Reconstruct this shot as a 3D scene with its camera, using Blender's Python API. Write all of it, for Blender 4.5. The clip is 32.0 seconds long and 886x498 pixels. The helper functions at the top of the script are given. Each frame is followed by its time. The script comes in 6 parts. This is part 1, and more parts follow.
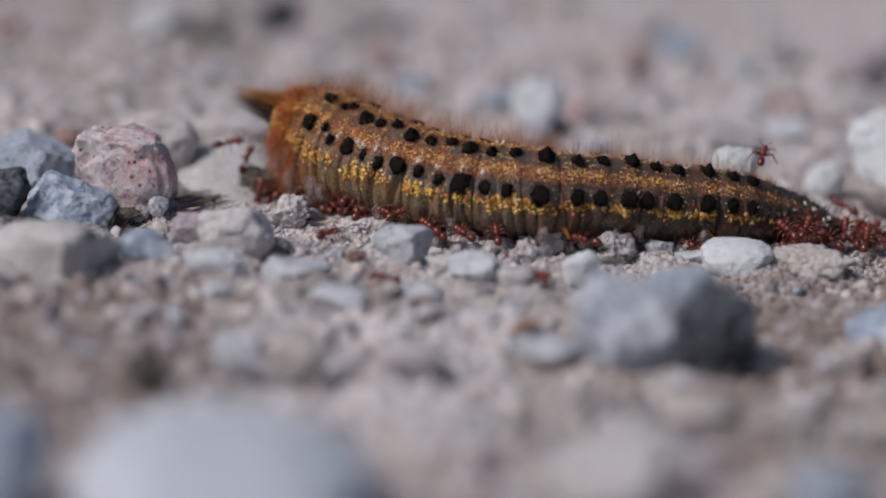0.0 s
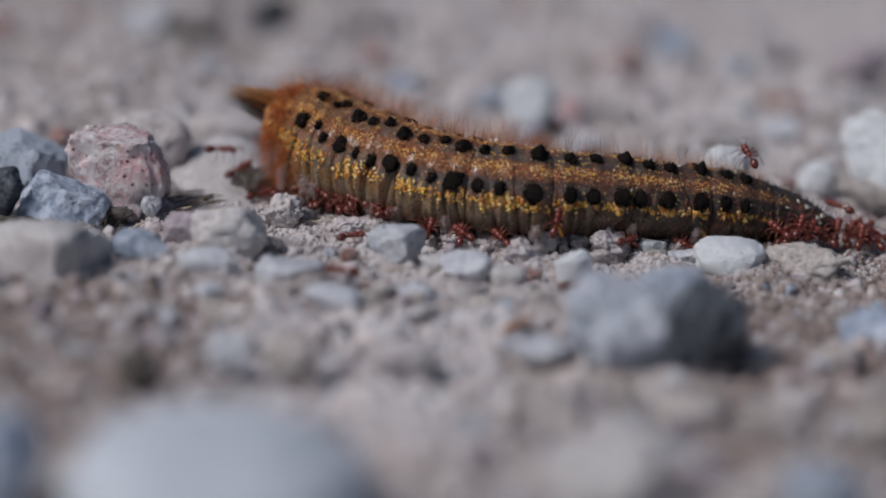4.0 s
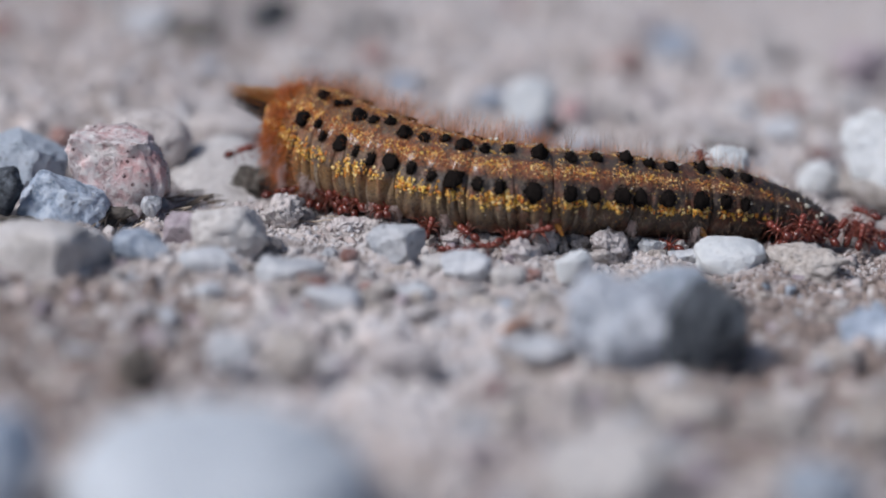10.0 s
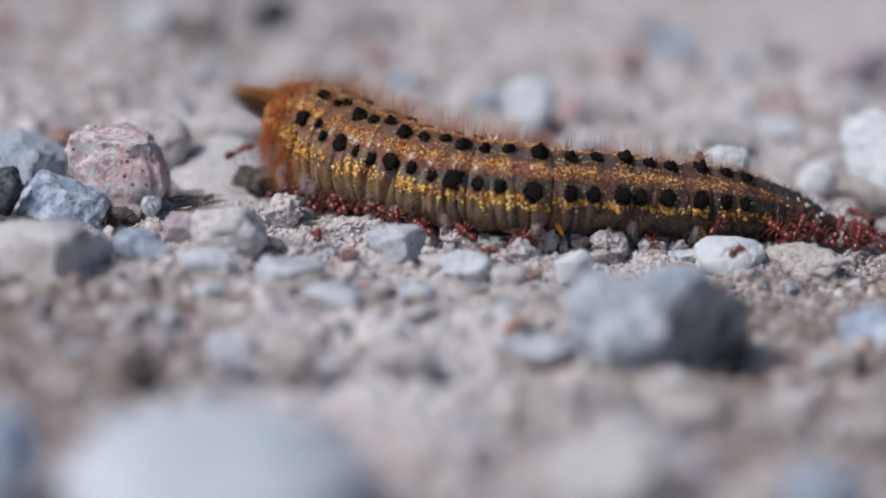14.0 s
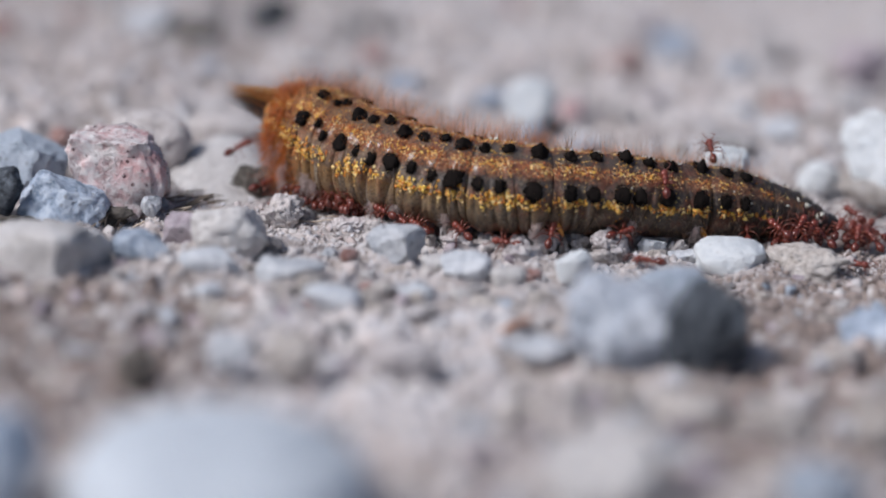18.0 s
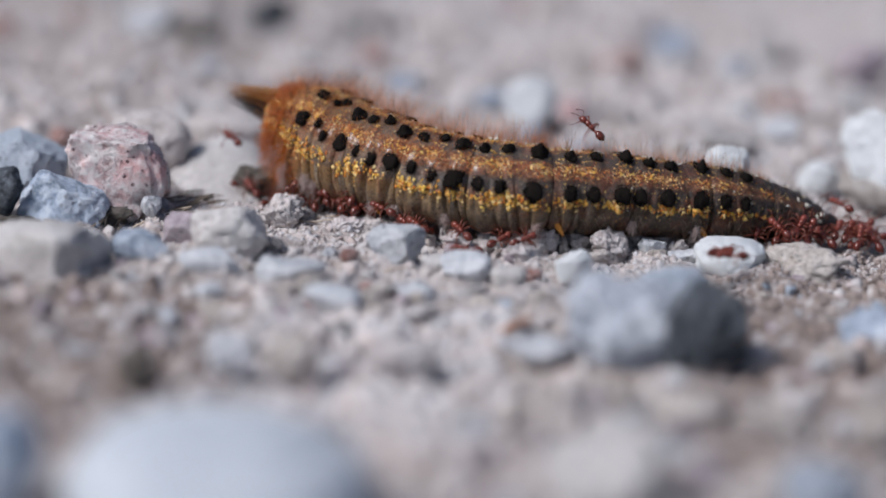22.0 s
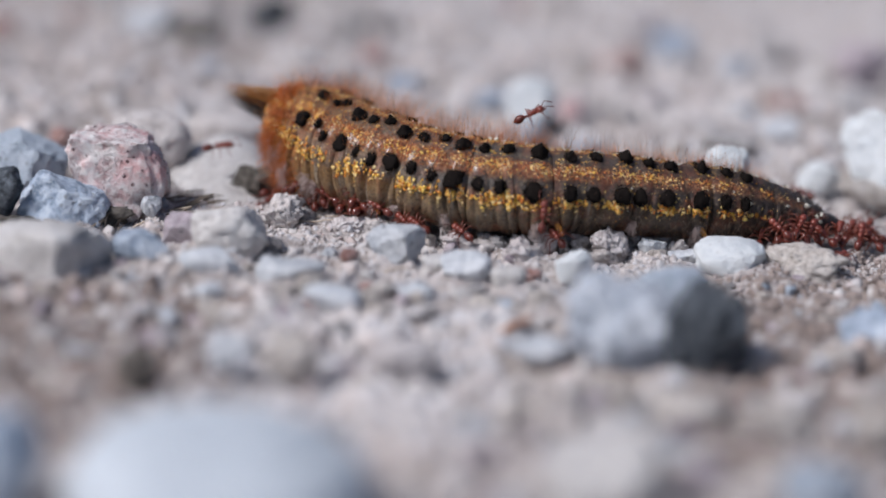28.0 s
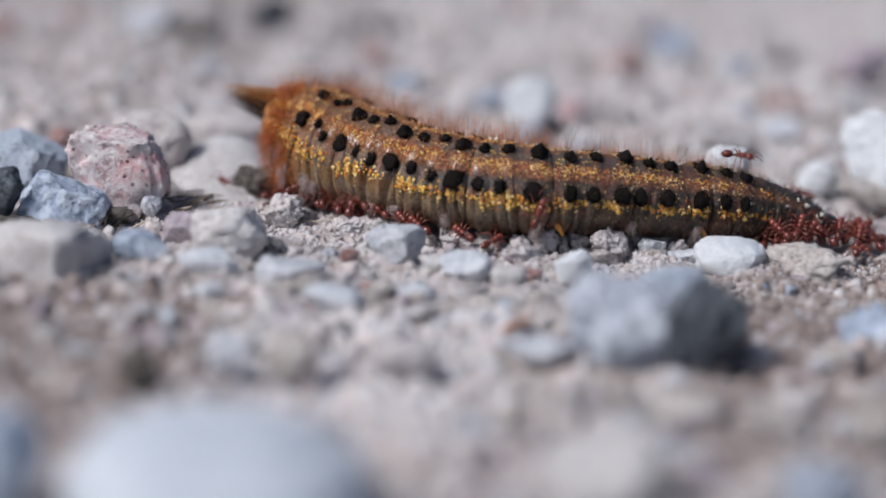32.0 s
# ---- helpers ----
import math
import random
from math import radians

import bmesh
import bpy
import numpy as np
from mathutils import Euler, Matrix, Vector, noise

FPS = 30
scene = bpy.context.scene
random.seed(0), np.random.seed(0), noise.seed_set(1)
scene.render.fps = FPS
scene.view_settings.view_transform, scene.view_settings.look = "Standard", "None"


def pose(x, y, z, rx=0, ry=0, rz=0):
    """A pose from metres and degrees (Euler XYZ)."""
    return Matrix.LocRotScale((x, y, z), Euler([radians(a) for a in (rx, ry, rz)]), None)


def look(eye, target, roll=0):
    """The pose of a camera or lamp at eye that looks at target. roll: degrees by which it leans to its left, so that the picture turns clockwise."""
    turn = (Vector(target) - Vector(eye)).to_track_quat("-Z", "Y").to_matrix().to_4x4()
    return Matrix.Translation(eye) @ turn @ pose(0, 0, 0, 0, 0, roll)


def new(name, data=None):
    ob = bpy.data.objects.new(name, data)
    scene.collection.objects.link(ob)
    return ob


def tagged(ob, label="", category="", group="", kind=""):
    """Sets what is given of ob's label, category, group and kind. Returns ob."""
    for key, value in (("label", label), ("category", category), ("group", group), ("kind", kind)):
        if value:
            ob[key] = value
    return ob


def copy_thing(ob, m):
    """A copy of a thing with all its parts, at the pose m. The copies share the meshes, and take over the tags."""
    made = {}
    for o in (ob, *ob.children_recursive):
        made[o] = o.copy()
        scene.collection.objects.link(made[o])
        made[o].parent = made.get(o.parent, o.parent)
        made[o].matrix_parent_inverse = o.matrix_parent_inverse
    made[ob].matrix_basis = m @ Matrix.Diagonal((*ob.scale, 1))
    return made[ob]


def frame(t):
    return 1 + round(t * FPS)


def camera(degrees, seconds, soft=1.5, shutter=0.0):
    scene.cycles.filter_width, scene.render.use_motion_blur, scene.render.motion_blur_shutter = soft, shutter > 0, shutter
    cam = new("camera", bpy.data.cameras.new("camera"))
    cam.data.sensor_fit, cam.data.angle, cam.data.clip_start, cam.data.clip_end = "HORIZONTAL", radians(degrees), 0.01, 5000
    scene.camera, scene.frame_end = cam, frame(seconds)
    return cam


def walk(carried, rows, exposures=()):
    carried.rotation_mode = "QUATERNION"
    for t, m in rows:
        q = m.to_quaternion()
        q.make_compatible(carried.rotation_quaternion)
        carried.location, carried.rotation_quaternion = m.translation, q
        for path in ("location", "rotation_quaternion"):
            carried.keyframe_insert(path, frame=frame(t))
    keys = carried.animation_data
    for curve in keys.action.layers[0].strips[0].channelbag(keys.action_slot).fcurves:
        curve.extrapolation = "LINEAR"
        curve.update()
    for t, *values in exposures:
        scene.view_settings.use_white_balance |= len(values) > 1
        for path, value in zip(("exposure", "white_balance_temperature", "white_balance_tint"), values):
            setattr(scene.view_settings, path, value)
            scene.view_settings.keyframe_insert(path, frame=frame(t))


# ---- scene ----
MM = 0.001

# ---------------------------------------------------------------- camera
cam = camera(20.0, 32.0, soft=1.9, shutter=0.5)
cam.data.dof.use_dof = True
cam.data.dof.focus_distance = 0.2576
cam.data.dof.aperture_fstop = 9.2
EYE = (0.0, -0.24650, 0.06605)


def aim(dx, dz):
    """The camera's pose, looking dx and dz millimetres beside the middle of the ground."""
    return look(EYE, (dx * MM, 0.0, dz * MM), 3.5)


walk(cam, [(0.0, aim(-0.72, 0.04)), (0.3, aim(-0.52, 0.04)), (0.6, aim(-0.36, 0.03)), (1.0, aim(-0.19, 0.0)),
           (1.5, aim(-0.05, 0.0)), (2.0, aim(0.0, 0.0)), (3.0, aim(0.0, 0.0)), (32.0, aim(0.0, 0.0))],
     exposures=[(0.0, -0.72, 6160, 15), (3.0, -0.93, 6060, 14), (6.0, -0.65, 5940, 12), (8.0, -0.57, 5940, 12), (9.0, -0.47, 5940, 12), (13.0, -0.40, 5940, 12),
                (18.0, -0.32, 5940, 12), (23.0, -0.35, 5940, 12), (28.0, -0.29, 5940, 12), (32.0, -0.30, 5940, 12)])

# ---------------------------------------------------------------- light
SUN_EL, SUN_AZ = radians(48), radians(-118)
world = bpy.data.worlds.new("sky")
scene.world = world
world.use_nodes = True
wn = world.node_tree.nodes
sky = wn.new("ShaderNodeTexSky")
sky.sky_type, sky.sun_disc = "NISHITA", False
sky.sun_elevation, sky.sun_rotation = SUN_EL, SUN_AZ
sky.dust_density, sky.air_density = 3.0, 1.0
world.node_tree.links.new(sky.outputs[0], wn["Background"].inputs[0])
wn["Background"].inputs[1].default_value = 0.085
sun = new("sun", bpy.data.lights.new("sun", "SUN"))
sun.data.energy, sun.data.angle, sun.data.color = 3.75, radians(13), (1.0, 0.94, 0.88)
away = Vector((math.sin(SUN_AZ) * math.cos(SUN_EL), math.cos(SUN_AZ) * math.cos(SUN_EL), math.sin(SUN_EL)))
sun.matrix_world = look(away * 3, (0, 0, 0))


# ---------------------------------------------------------------- materials
def material(name, rough=0.8, metal=0.0, spec=0.4):
    m = bpy.data.materials.new(name)
    m.use_nodes = True
    b = m.node_tree.nodes["Principled BSDF"]
    b.inputs["Roughness"].default_value, b.inputs["Metallic"].default_value = rough, metal
    b.inputs["Specular IOR Level"].default_value = spec
    return m, m.node_tree, b


def node(tree, kind, inputs=(), operation=None):
    n = tree.nodes.new(kind)
    if operation:
        n.operation = operation
    for k, v in dict(inputs).items():
        if hasattr(v, "is_output"):
            tree.links.new(v, n.inputs[k])
        else:
            n.inputs[k].default_value = v
    return n


def ramp(tree, fac, stops):
    n = tree.nodes.new("ShaderNodeValToRGB")
    e = n.color_ramp.elements
    while len(e) < len(stops):
        e.new(0.5)
    for el, (p, c) in zip(e, stops):
        el.position, el.color = p, (*c, 1)
    tree.links.new(fac, n.inputs[0])
    return n.outputs[0]


def mix(tree, fac, a, b, mode="MIX"):
    n = tree.nodes.new("ShaderNodeMix")
    n.data_type, n.blend_type = "RGBA", mode
    for sock, v in ((n.inputs[0], fac), (n.inputs[6], a), (n.inputs[7], b)):
        if hasattr(v, "is_output"):
            tree.links.new(v, sock)
        else:
            sock.default_value = v if isinstance(v, (int, float)) else (*v, 1)
    return n.outputs[2]


def coords(tree, which="Object"):
    return tree.nodes.new("ShaderNodeTexCoord").outputs[which]


def noise_tex(tree, co, scale, detail=4.0, rough=0.6):
    return node(tree, "ShaderNodeTexNoise", {"Vector": co, "Scale": scale, "Detail": detail, "Roughness": rough}).outputs[0]


def bump(tree, b, height, strength, dist):
    n = node(tree, "ShaderNodeBump", {"Height": height, "Strength": strength, "Distance": dist})
    tree.links.new(n.outputs[0], b.inputs["Normal"])


def rock_material(name, dark, base, light, speck=(0.05, 0.05, 0.05), specks=0.5, vary=0.12, rough=0.75, patch=None):
    m, t, b = material(name, rough)
    co = coords(t)
    big = noise_tex(t, co, 260.0, 4.0, 0.65)
    mid = noise_tex(t, co, 1100.0, 4.0, 0.7)
    fine = noise_tex(t, co, 4200.0, 4.0, 0.7)
    col = ramp(t, big, [(0.32, dark), (0.5, base), (0.7, light)])
    if patch:
        col = mix(t, ramp(t, noise_tex(t, co, 210.0, 3.0), [(0.45, (0, 0, 0)), (0.6, (0.85, 0.85, 0.85))]), col, patch)
    col = mix(t, ramp(t, mid, [(0.42, (0, 0, 0)), (0.68, (0.75, 0.75, 0.75))]), col, light)
    col = mix(t, ramp(t, mid, [(0.28, (0.7, 0.7, 0.7)), (0.44, (0, 0, 0))]), col, dark)
    vor = node(t, "ShaderNodeTexVoronoi", {"Vector": co, "Scale": 1300.0}).outputs[0]
    gate = noise_tex(t, co, 700.0, 2.0)
    k = node(t, "ShaderNodeMath", {0: ramp(t, vor, [(0.2, (1, 1, 1)), (0.34, (0, 0, 0))]),
                                   1: ramp(t, gate, [(0.5, (0, 0, 0)), (0.6, (specks, specks, specks))])}, operation="MULTIPLY").outputs[0]
    col = mix(t, k, col, speck)
    col = mix(t, ramp(t, fine, [(0.56, (0, 0, 0)), (0.7, (0.6, 0.6, 0.6))]), col, [min(0.9, c * 1.35) for c in light])
    rnd = t.nodes.new("ShaderNodeObjectInfo").outputs["Random"]
    val = node(t, "ShaderNodeMapRange", {0: rnd, 3: 1 - vary, 4: 1 + vary}).outputs[0]
    hsv = node(t, "ShaderNodeHueSaturation", {"Value": val, "Color": col})
    t.links.new(hsv.outputs[0], b.inputs["Base Color"])
    h = node(t, "ShaderNodeMath", {0: node(t, "ShaderNodeMath", {0: fine, 1: 0.5}, operation="MULTIPLY").outputs[0], 1: mid}, operation="ADD").outputs[0]
    bump(t, b, h, 0.9, 0.0006)
    return m


ROCK = {
    "blue": rock_material("blue_grey_rock", (0.15, 0.2, 0.28), (0.38, 0.47, 0.6), (0.74, 0.81, 0.9), rough=0.55),
    "paleblue": rock_material("pale_blue_rock", (0.46, 0.49, 0.53), (0.63, 0.66, 0.7), (0.76, 0.78, 0.81)),
    "pink": rock_material("pink_granite", (0.34, 0.2, 0.2), (0.76, 0.71, 0.7), (0.9, 0.87, 0.86), (0.09, 0.035, 0.045), 0.95, patch=(0.72, 0.38, 0.38)),
    "white": rock_material("white_quartz", (0.72, 0.76, 0.79), (0.83, 0.87, 0.89), (0.88, 0.91, 0.92), (0.45, 0.45, 0.45), 0.3, 0.06, 0.55),
    "slate": rock_material("slate_blue_rock", (0.32, 0.38, 0.46), (0.46, 0.53, 0.62), (0.6, 0.66, 0.74)),
    "chalk": rock_material("bluish_white_stone", (0.62, 0.68, 0.74), (0.69, 0.75, 0.81), (0.74, 0.8, 0.85), (0.5, 0.53, 0.57), 0.3, 0.02),
    "beige": rock_material("beige_stone", (0.32, 0.28, 0.25), (0.52, 0.47, 0.43), (0.68, 0.64, 0.6)),
    "sand": rock_material("pale_sandstone", (0.55, 0.52, 0.5), (0.73, 0.7, 0.68), (0.84, 0.82, 0.8)),
    "grey": rock_material("grey_stone", (0.2, 0.19, 0.19), (0.36, 0.34, 0.34), (0.54, 0.52, 0.51)),
    "soil": rock_material("dried_soil_clod", (0.38, 0.34, 0.32), (0.6, 0.55, 0.53), (0.74, 0.7, 0.68), (0.25, 0.21, 0.19), 0.5, rough=0.95),
    "dark": rock_material("dark_grey_stone", (0.02, 0.022, 0.027), (0.04, 0.046, 0.056), (0.11, 0.125, 0.14)),
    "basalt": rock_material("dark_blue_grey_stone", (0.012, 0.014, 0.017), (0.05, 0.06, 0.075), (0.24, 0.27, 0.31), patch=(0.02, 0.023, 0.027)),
    "dusk": rock_material("dull_blue_rock", (0.25, 0.29, 0.35), (0.48, 0.53, 0.6), (0.68, 0.72, 0.79), patch=(0.56, 0.59, 0.64)),
    "crumb": rock_material("pale_soil_crumb", (0.48, 0.42, 0.41), (0.68, 0.62, 0.61), (0.8, 0.76, 0.75), (0.3, 0.24, 0.22), 0.5, rough=0.95),
    "earth": rock_material("dark_earth", (0.045, 0.04, 0.035), (0.1, 0.09, 0.08), (0.2, 0.18, 0.155), rough=0.95),
    "red": rock_material("reddish_stone", (0.22, 0.1, 0.08), (0.4, 0.22, 0.19), (0.55, 0.4, 0.37)),
    "mauve": rock_material("mauve_stone", (0.3, 0.24, 0.27), (0.48, 0.41, 0.45), (0.62, 0.56, 0.59)),
}


def soil_material():
    m, t, b = material("sandy_soil", 0.92)
    co = coords(t)
    a = noise_tex(t, co, 45.0, 4.0)
    c = noise_tex(t, co, 420.0, 5.0, 0.7)
    f = noise_tex(t, co, 2600.0, 4.0, 0.7)
    col = ramp(t, c, [(0.28, (0.16, 0.13, 0.112)), (0.46, (0.39, 0.34, 0.315)), (0.66, (0.63, 0.58, 0.56))])
    col = mix(t, ramp(t, a, [(0.5, (0, 0, 0)), (0.7, (0.5, 0.5, 0.5))]), col, (0.52, 0.49, 0.49))
    col = mix(t, ramp(t, a, [(0.32, (0.7, 0.7, 0.7)), (0.5, (0, 0, 0))]), col, (0.25, 0.205, 0.175))
    col = mix(t, ramp(t, f, [(0.5, (0, 0, 0)), (0.72, (0.6, 0.6, 0.6))]), col, (0.7, 0.66, 0.64))
    t.links.new(col, b.inputs["Base Color"])
    bump(t, b, node(t, "ShaderNodeMath", {0: c, 1: f}, operation="ADD").outputs[0], 0.7, 0.0004)
    return m


def grain_material(name, tones, dust):
    """Gravel whose grains each take one of the tones."""
    m, t, b = material(name, 0.85)
    isl = t.nodes.new("ShaderNodeNewGeometry").outputs["Random Per Island"]
    col = ramp(t, isl, [(i / (len(tones) - 1), c) for i, c in enumerate(tones)])
    f = noise_tex(t, coords(t), 2200.0, 4.0)
    col = mix(t, ramp(t, f, [(0.35, (0, 0, 0)), (0.75, (0.5, 0.5, 0.5))]), col, dust)
    t.links.new(col, b.inputs["Base Color"])
    bump(t, b, f, 0.4, 0.0002)
    return m


def plain(name, color, rough=0.6, spec=0.4, grain=900.0, spread=0.35):
    m, t, b = material(name, rough, spec=spec)
    f = noise_tex(t, coords(t), grain, 4.0)
    lo, hi = [c * (1 - spread) for c in color], [c * (1 + spread) for c in color]
    t.links.new(ramp(t, f, [(0.3, lo), (0.7, hi)]), b.inputs["Base Color"])
    bump(t, b, f, 0.25, 0.0001)
    return m


SOIL = soil_material()
GRAIN = grain_material("mixed_gravel", [(0.4, 0.36, 0.34), (0.52, 0.47, 0.45), (0.5, 0.5, 0.52), (0.6, 0.56, 0.53), (0.45, 0.46, 0.49), (0.54, 0.45, 0.42),
                                        (0.7, 0.68, 0.67), (0.28, 0.26, 0.25)], (0.6, 0.56, 0.54))
PALE_GRAIN = grain_material("pale_gravel", [(0.62, 0.57, 0.55), (0.7, 0.66, 0.64), (0.6, 0.61, 0.65), (0.76, 0.72, 0.7), (0.55, 0.47, 0.44), (0.72, 0.7, 0.7)], (0.7, 0.66, 0.64))
BROWN_GRAIN = grain_material("brown_gravel", [(0.21, 0.165, 0.145), (0.31, 0.25, 0.225), (0.27, 0.23, 0.21), (0.37, 0.3, 0.265), (0.17, 0.135, 0.12)], (0.35, 0.29, 0.26))


# ---------------------------------------------------------------- mesh helpers
def lattice(p, seed):
    """Smooth value noise in -1..1 at the rows of p."""
    i = np.floor(p).astype(np.int64)
    f = p - i
    f = f * f * (3 - 2 * f)
    out = np.zeros(len(p))
    for c in range(8):
        o = np.array([c & 1, c >> 1 & 1, c >> 2])
        q = i + o
        h = (q[:, 0] * 374761393 + q[:, 1] * 668265263 + q[:, 2] * 2147483647 + seed * 974634777) & 0xFFFFFFFF
        h = ((h ^ (h >> 13)) * 1274126177) & 0xFFFFFFFF
        h = ((h ^ (h >> 16)) & 0xFFFF) / 32767.5 - 1
        w = np.prod(np.where(o, f, 1 - f), axis=1)
        out += w * h
    return out


def fractal(p, seed, octaves=4, gain=0.5):
    out, amp = np.zeros(len(p)), 1.0
    for k in range(octaves):
        out += amp * lattice(p * 2.03 ** k + 17.3 * k, seed + k)
        amp *= gain
    return out


def mesh_of(name, verts, faces, mat, smooth=True):
    me = bpy.data.meshes.new(name)
    me.from_pydata(verts.tolist() if hasattr(verts, "tolist") else verts, [], faces.tolist() if hasattr(faces, "tolist") else faces)
    if smooth:
        me.polygons.foreach_set("use_smooth", [True] * len(me.polygons))
    me.materials.append(mat)
    me.update()
    return me


def ball(subdivisions):
    bm = bmesh.new()
    bmesh.ops.create_icosphere(bm, subdivisions=subdivisions, radius=1.0)
    v = np.array([tuple(a.co) for a in bm.verts])
    f = np.array([[a.index for a in q.verts] for q in bm.faces])
    bm.free()
    return v, f


BALLS = {k: ball(k) for k in (1, 2, 3, 4, 5)}


def part(name, me, parent, label=""):
    """Links a mesh as one part of a thing."""
    ob = new(name, me)
    ob.parent = parent
    return tagged(ob, label)


# ---------------------------------------------------------------- ground
def relief(x, y):
    """Height of the bare ground in millimetres."""
    p = np.stack([x, y, np.zeros_like(x)], axis=1)
    rough = 1 + 0.35 * np.clip((-14 - y) / 20, 0, 1)
    h = 0.8 * fractal(p / 21.0, 3, 2) + rough * (0.7 * fractal(p / 5.5, 11, 3) + 0.34 * fractal(p / 1.3, 23, 3))
    crumb = 1 - np.abs(lattice(p / 2.6, 41)) - 0.6 * np.abs(lattice(p / 0.9, 43))
    fade = np.clip((600 - np.hypot(x, y)) / 300, 0, 1)
    return (h + 0.5 * (crumb - 0.3)) * fade - 0.25


def axis(core, step, reach):
    """Sample places: even over the core, then in growing steps to the reach."""
    a = list(np.arange(core[0], core[1] + step / 2, step))
    for sign, end in ((-1, 0), (1, -1)):
        s, v = step, a[end]
        while abs(v) < reach:
            s *= 1.22
            v += sign * s
            a.insert(0, v) if sign < 0 else a.append(v)
    return np.array(a)


def ground():
    xs = axis((-75, 85), 0.36, 60000)
    ys = np.concatenate([axis((-24, 26), 0.3, 60000)])
    near = (ys > -110) & (ys < 240)
    extra = np.arange(-110, 240, 0.9)
    ys = np.unique(np.round(np.concatenate([ys[~near], extra[(extra < -24) | (extra > 26)], ys[(ys >= -24) & (ys <= 26)]]), 3))
    gx, gy = np.meshgrid(xs, ys)
    x, y = gx.ravel(), gy.ravel()
    v = np.stack([x, y, relief(x, y)], axis=1) * MM
    n, m = len(xs), len(ys)
    i = (np.arange(m - 1)[:, None] * n + np.arange(n - 1)[None, :]).ravel()
    f = np.stack([i, i + 1, i + n + 1, i + n], axis=1)
    tagged(new("ground", mesh_of("ground", v, f, SOIL)), "dry grey-brown sandy soil strewn with fine gravel", "ground", kind="structure")


ground()


# ---------------------------------------------------------------- stones
def stone(name, label, x, y, z, w, d, h, turn, seed, kind, cuts=7, fine=4, lumps=0.1, depth=0.72, lean=0, boxy=0.35, taper=0.2, shear=0.0, back=0.0, planes=()):
    """A stone of w x d x h millimetres round the middle (x, y, z), with flat broken faces; its foot lies in the soil."""
    v, f = BALLS[fine]
    v = np.sign(v) * np.abs(v) ** (1 / (1 + boxy))
    rng = np.random.default_rng(seed)
    for _ in range(cuts):
        n = rng.normal(size=3)
        n /= np.linalg.norm(n)
        over = v @ n - rng.uniform(depth - 0.1, depth + 0.12)
        v -= np.clip(over, 0, None)[:, None] * n
    for nx, ny, nz, far in planes:
        n = np.array([nx, ny, nz]) / math.sqrt(nx * nx + ny * ny + nz * nz)
        v = v - np.clip(v @ n - far, 0, None)[:, None] * n
    v = (v - (v.max(axis=0) + v.min(axis=0)) / 2) / (np.ptp(v, axis=0) / 2)
    v *= (1 + lumps * fractal(v * 1.4, seed, 2) + 0.55 * lumps * fractal(v * 5.0, seed + 5, 2) + 0.3 * lumps * fractal(v * 13.0, seed + 9, 3))[:, None]
    v[:, :2] *= 1 - taper * (0.55 - 0.45 * np.clip(v[:, 2:] * 2, -1, 1))
    v[:, 0] += shear * v[:, 2]
    v[:, 1] += back * v[:, 2]
    v *= np.array([w, d, h]) / 2 * MM
    ob = new(name, mesh_of(name, v, f, ROCK[kind]))
    ob.matrix_basis = pose(x * MM, y * MM, z * MM, 0, lean, turn)
    return tagged(ob, label, "stone", "stones on the ground")


stone("rock", "pink and grey speckled granite chunk with dark pits", -34.0, 7.3, 3.8, 10.0, 8.5, 9.0, 0, 21, "pink", cuts=0, fine=5, boxy=1.4, lumps=0.13, taper=0.0, back=0.05, shear=-0.1,
      planes=((0.03, -0.1, 1, 0.9), (-1, -0.1, -0.1, 0.95), (-0.7, -0.25, -0.72, 0.8), (0.8, 0, 0.5, 1.0), (0.75, -0.1, -0.6, 0.95), (-0.1, -1, 0.1, 0.8), (0.5, -1, 0.12, 0.92)))
stone("rock", "pale beige stone leaning behind a pink granite chunk", -33.0, 23.6, 2.8, 9.6, 7.5, 8.4, 0, 101, "soil", cuts=0, fine=5, back=0.2, boxy=0.25, lumps=0.07)
stone("rock", "blue-grey broken stone with a light upper face", -39.0, 1.4, 2.2, 8.4, 6.4, 5.7, 0, 11, "blue", cuts=2, fine=5, depth=0.85, boxy=0.5, lumps=0.12, taper=-0.1, back=0.1,
      planes=((-0.9, -0.1, 0.4, 0.72), (0.55, -0.15, 0.85, 0.5), (-0.3, -1, 0.4, 0.6), (0.55, -0.9, 0.15, 0.62), (-0.1, 0.2, 1, 0.8)))
stone("rock", "pale blue-grey angular stone behind darker ones", -45.3, 14.3, 2.6, 10.6, 8.4, 6.9, 0, 103, "slate", cuts=2, fine=5, depth=0.85, boxy=0.4, lumps=0.08, back=0.2,
      planes=((0.5, 0, 0.85, 0.62), (-0.15, -1, 0.35, 0.66), (0.75, -0.7, 0.2, 0.7), (-0.5, -0.2, 0.9, 0.72)))
# the basalt colour here carries the shadow lying on this stone
stone("rock", "slate-grey stone coloured dark for the shade of others", -45.3, -0.3, 2.6, 5.3, 4.2, 5.9, 0, 104, "basalt", cuts=7, fine=4, back=0.15)
stone("rock", "large pale beige slab with a flat grey broken side", -38.1, -15.7, 1.9, 11.2, 10.1, 5.5, 70, 31, "sand", cuts=3, fine=5, depth=0.9, boxy=2.6, taper=0.05, lumps=0.07)
stone("pebble", "smooth blue-grey pebble in the sand", -29.2, -11.8, 1.4, 6.1, 4.9, 3.7, 0, 106, "blue", cuts=4, fine=4, depth=0.85)
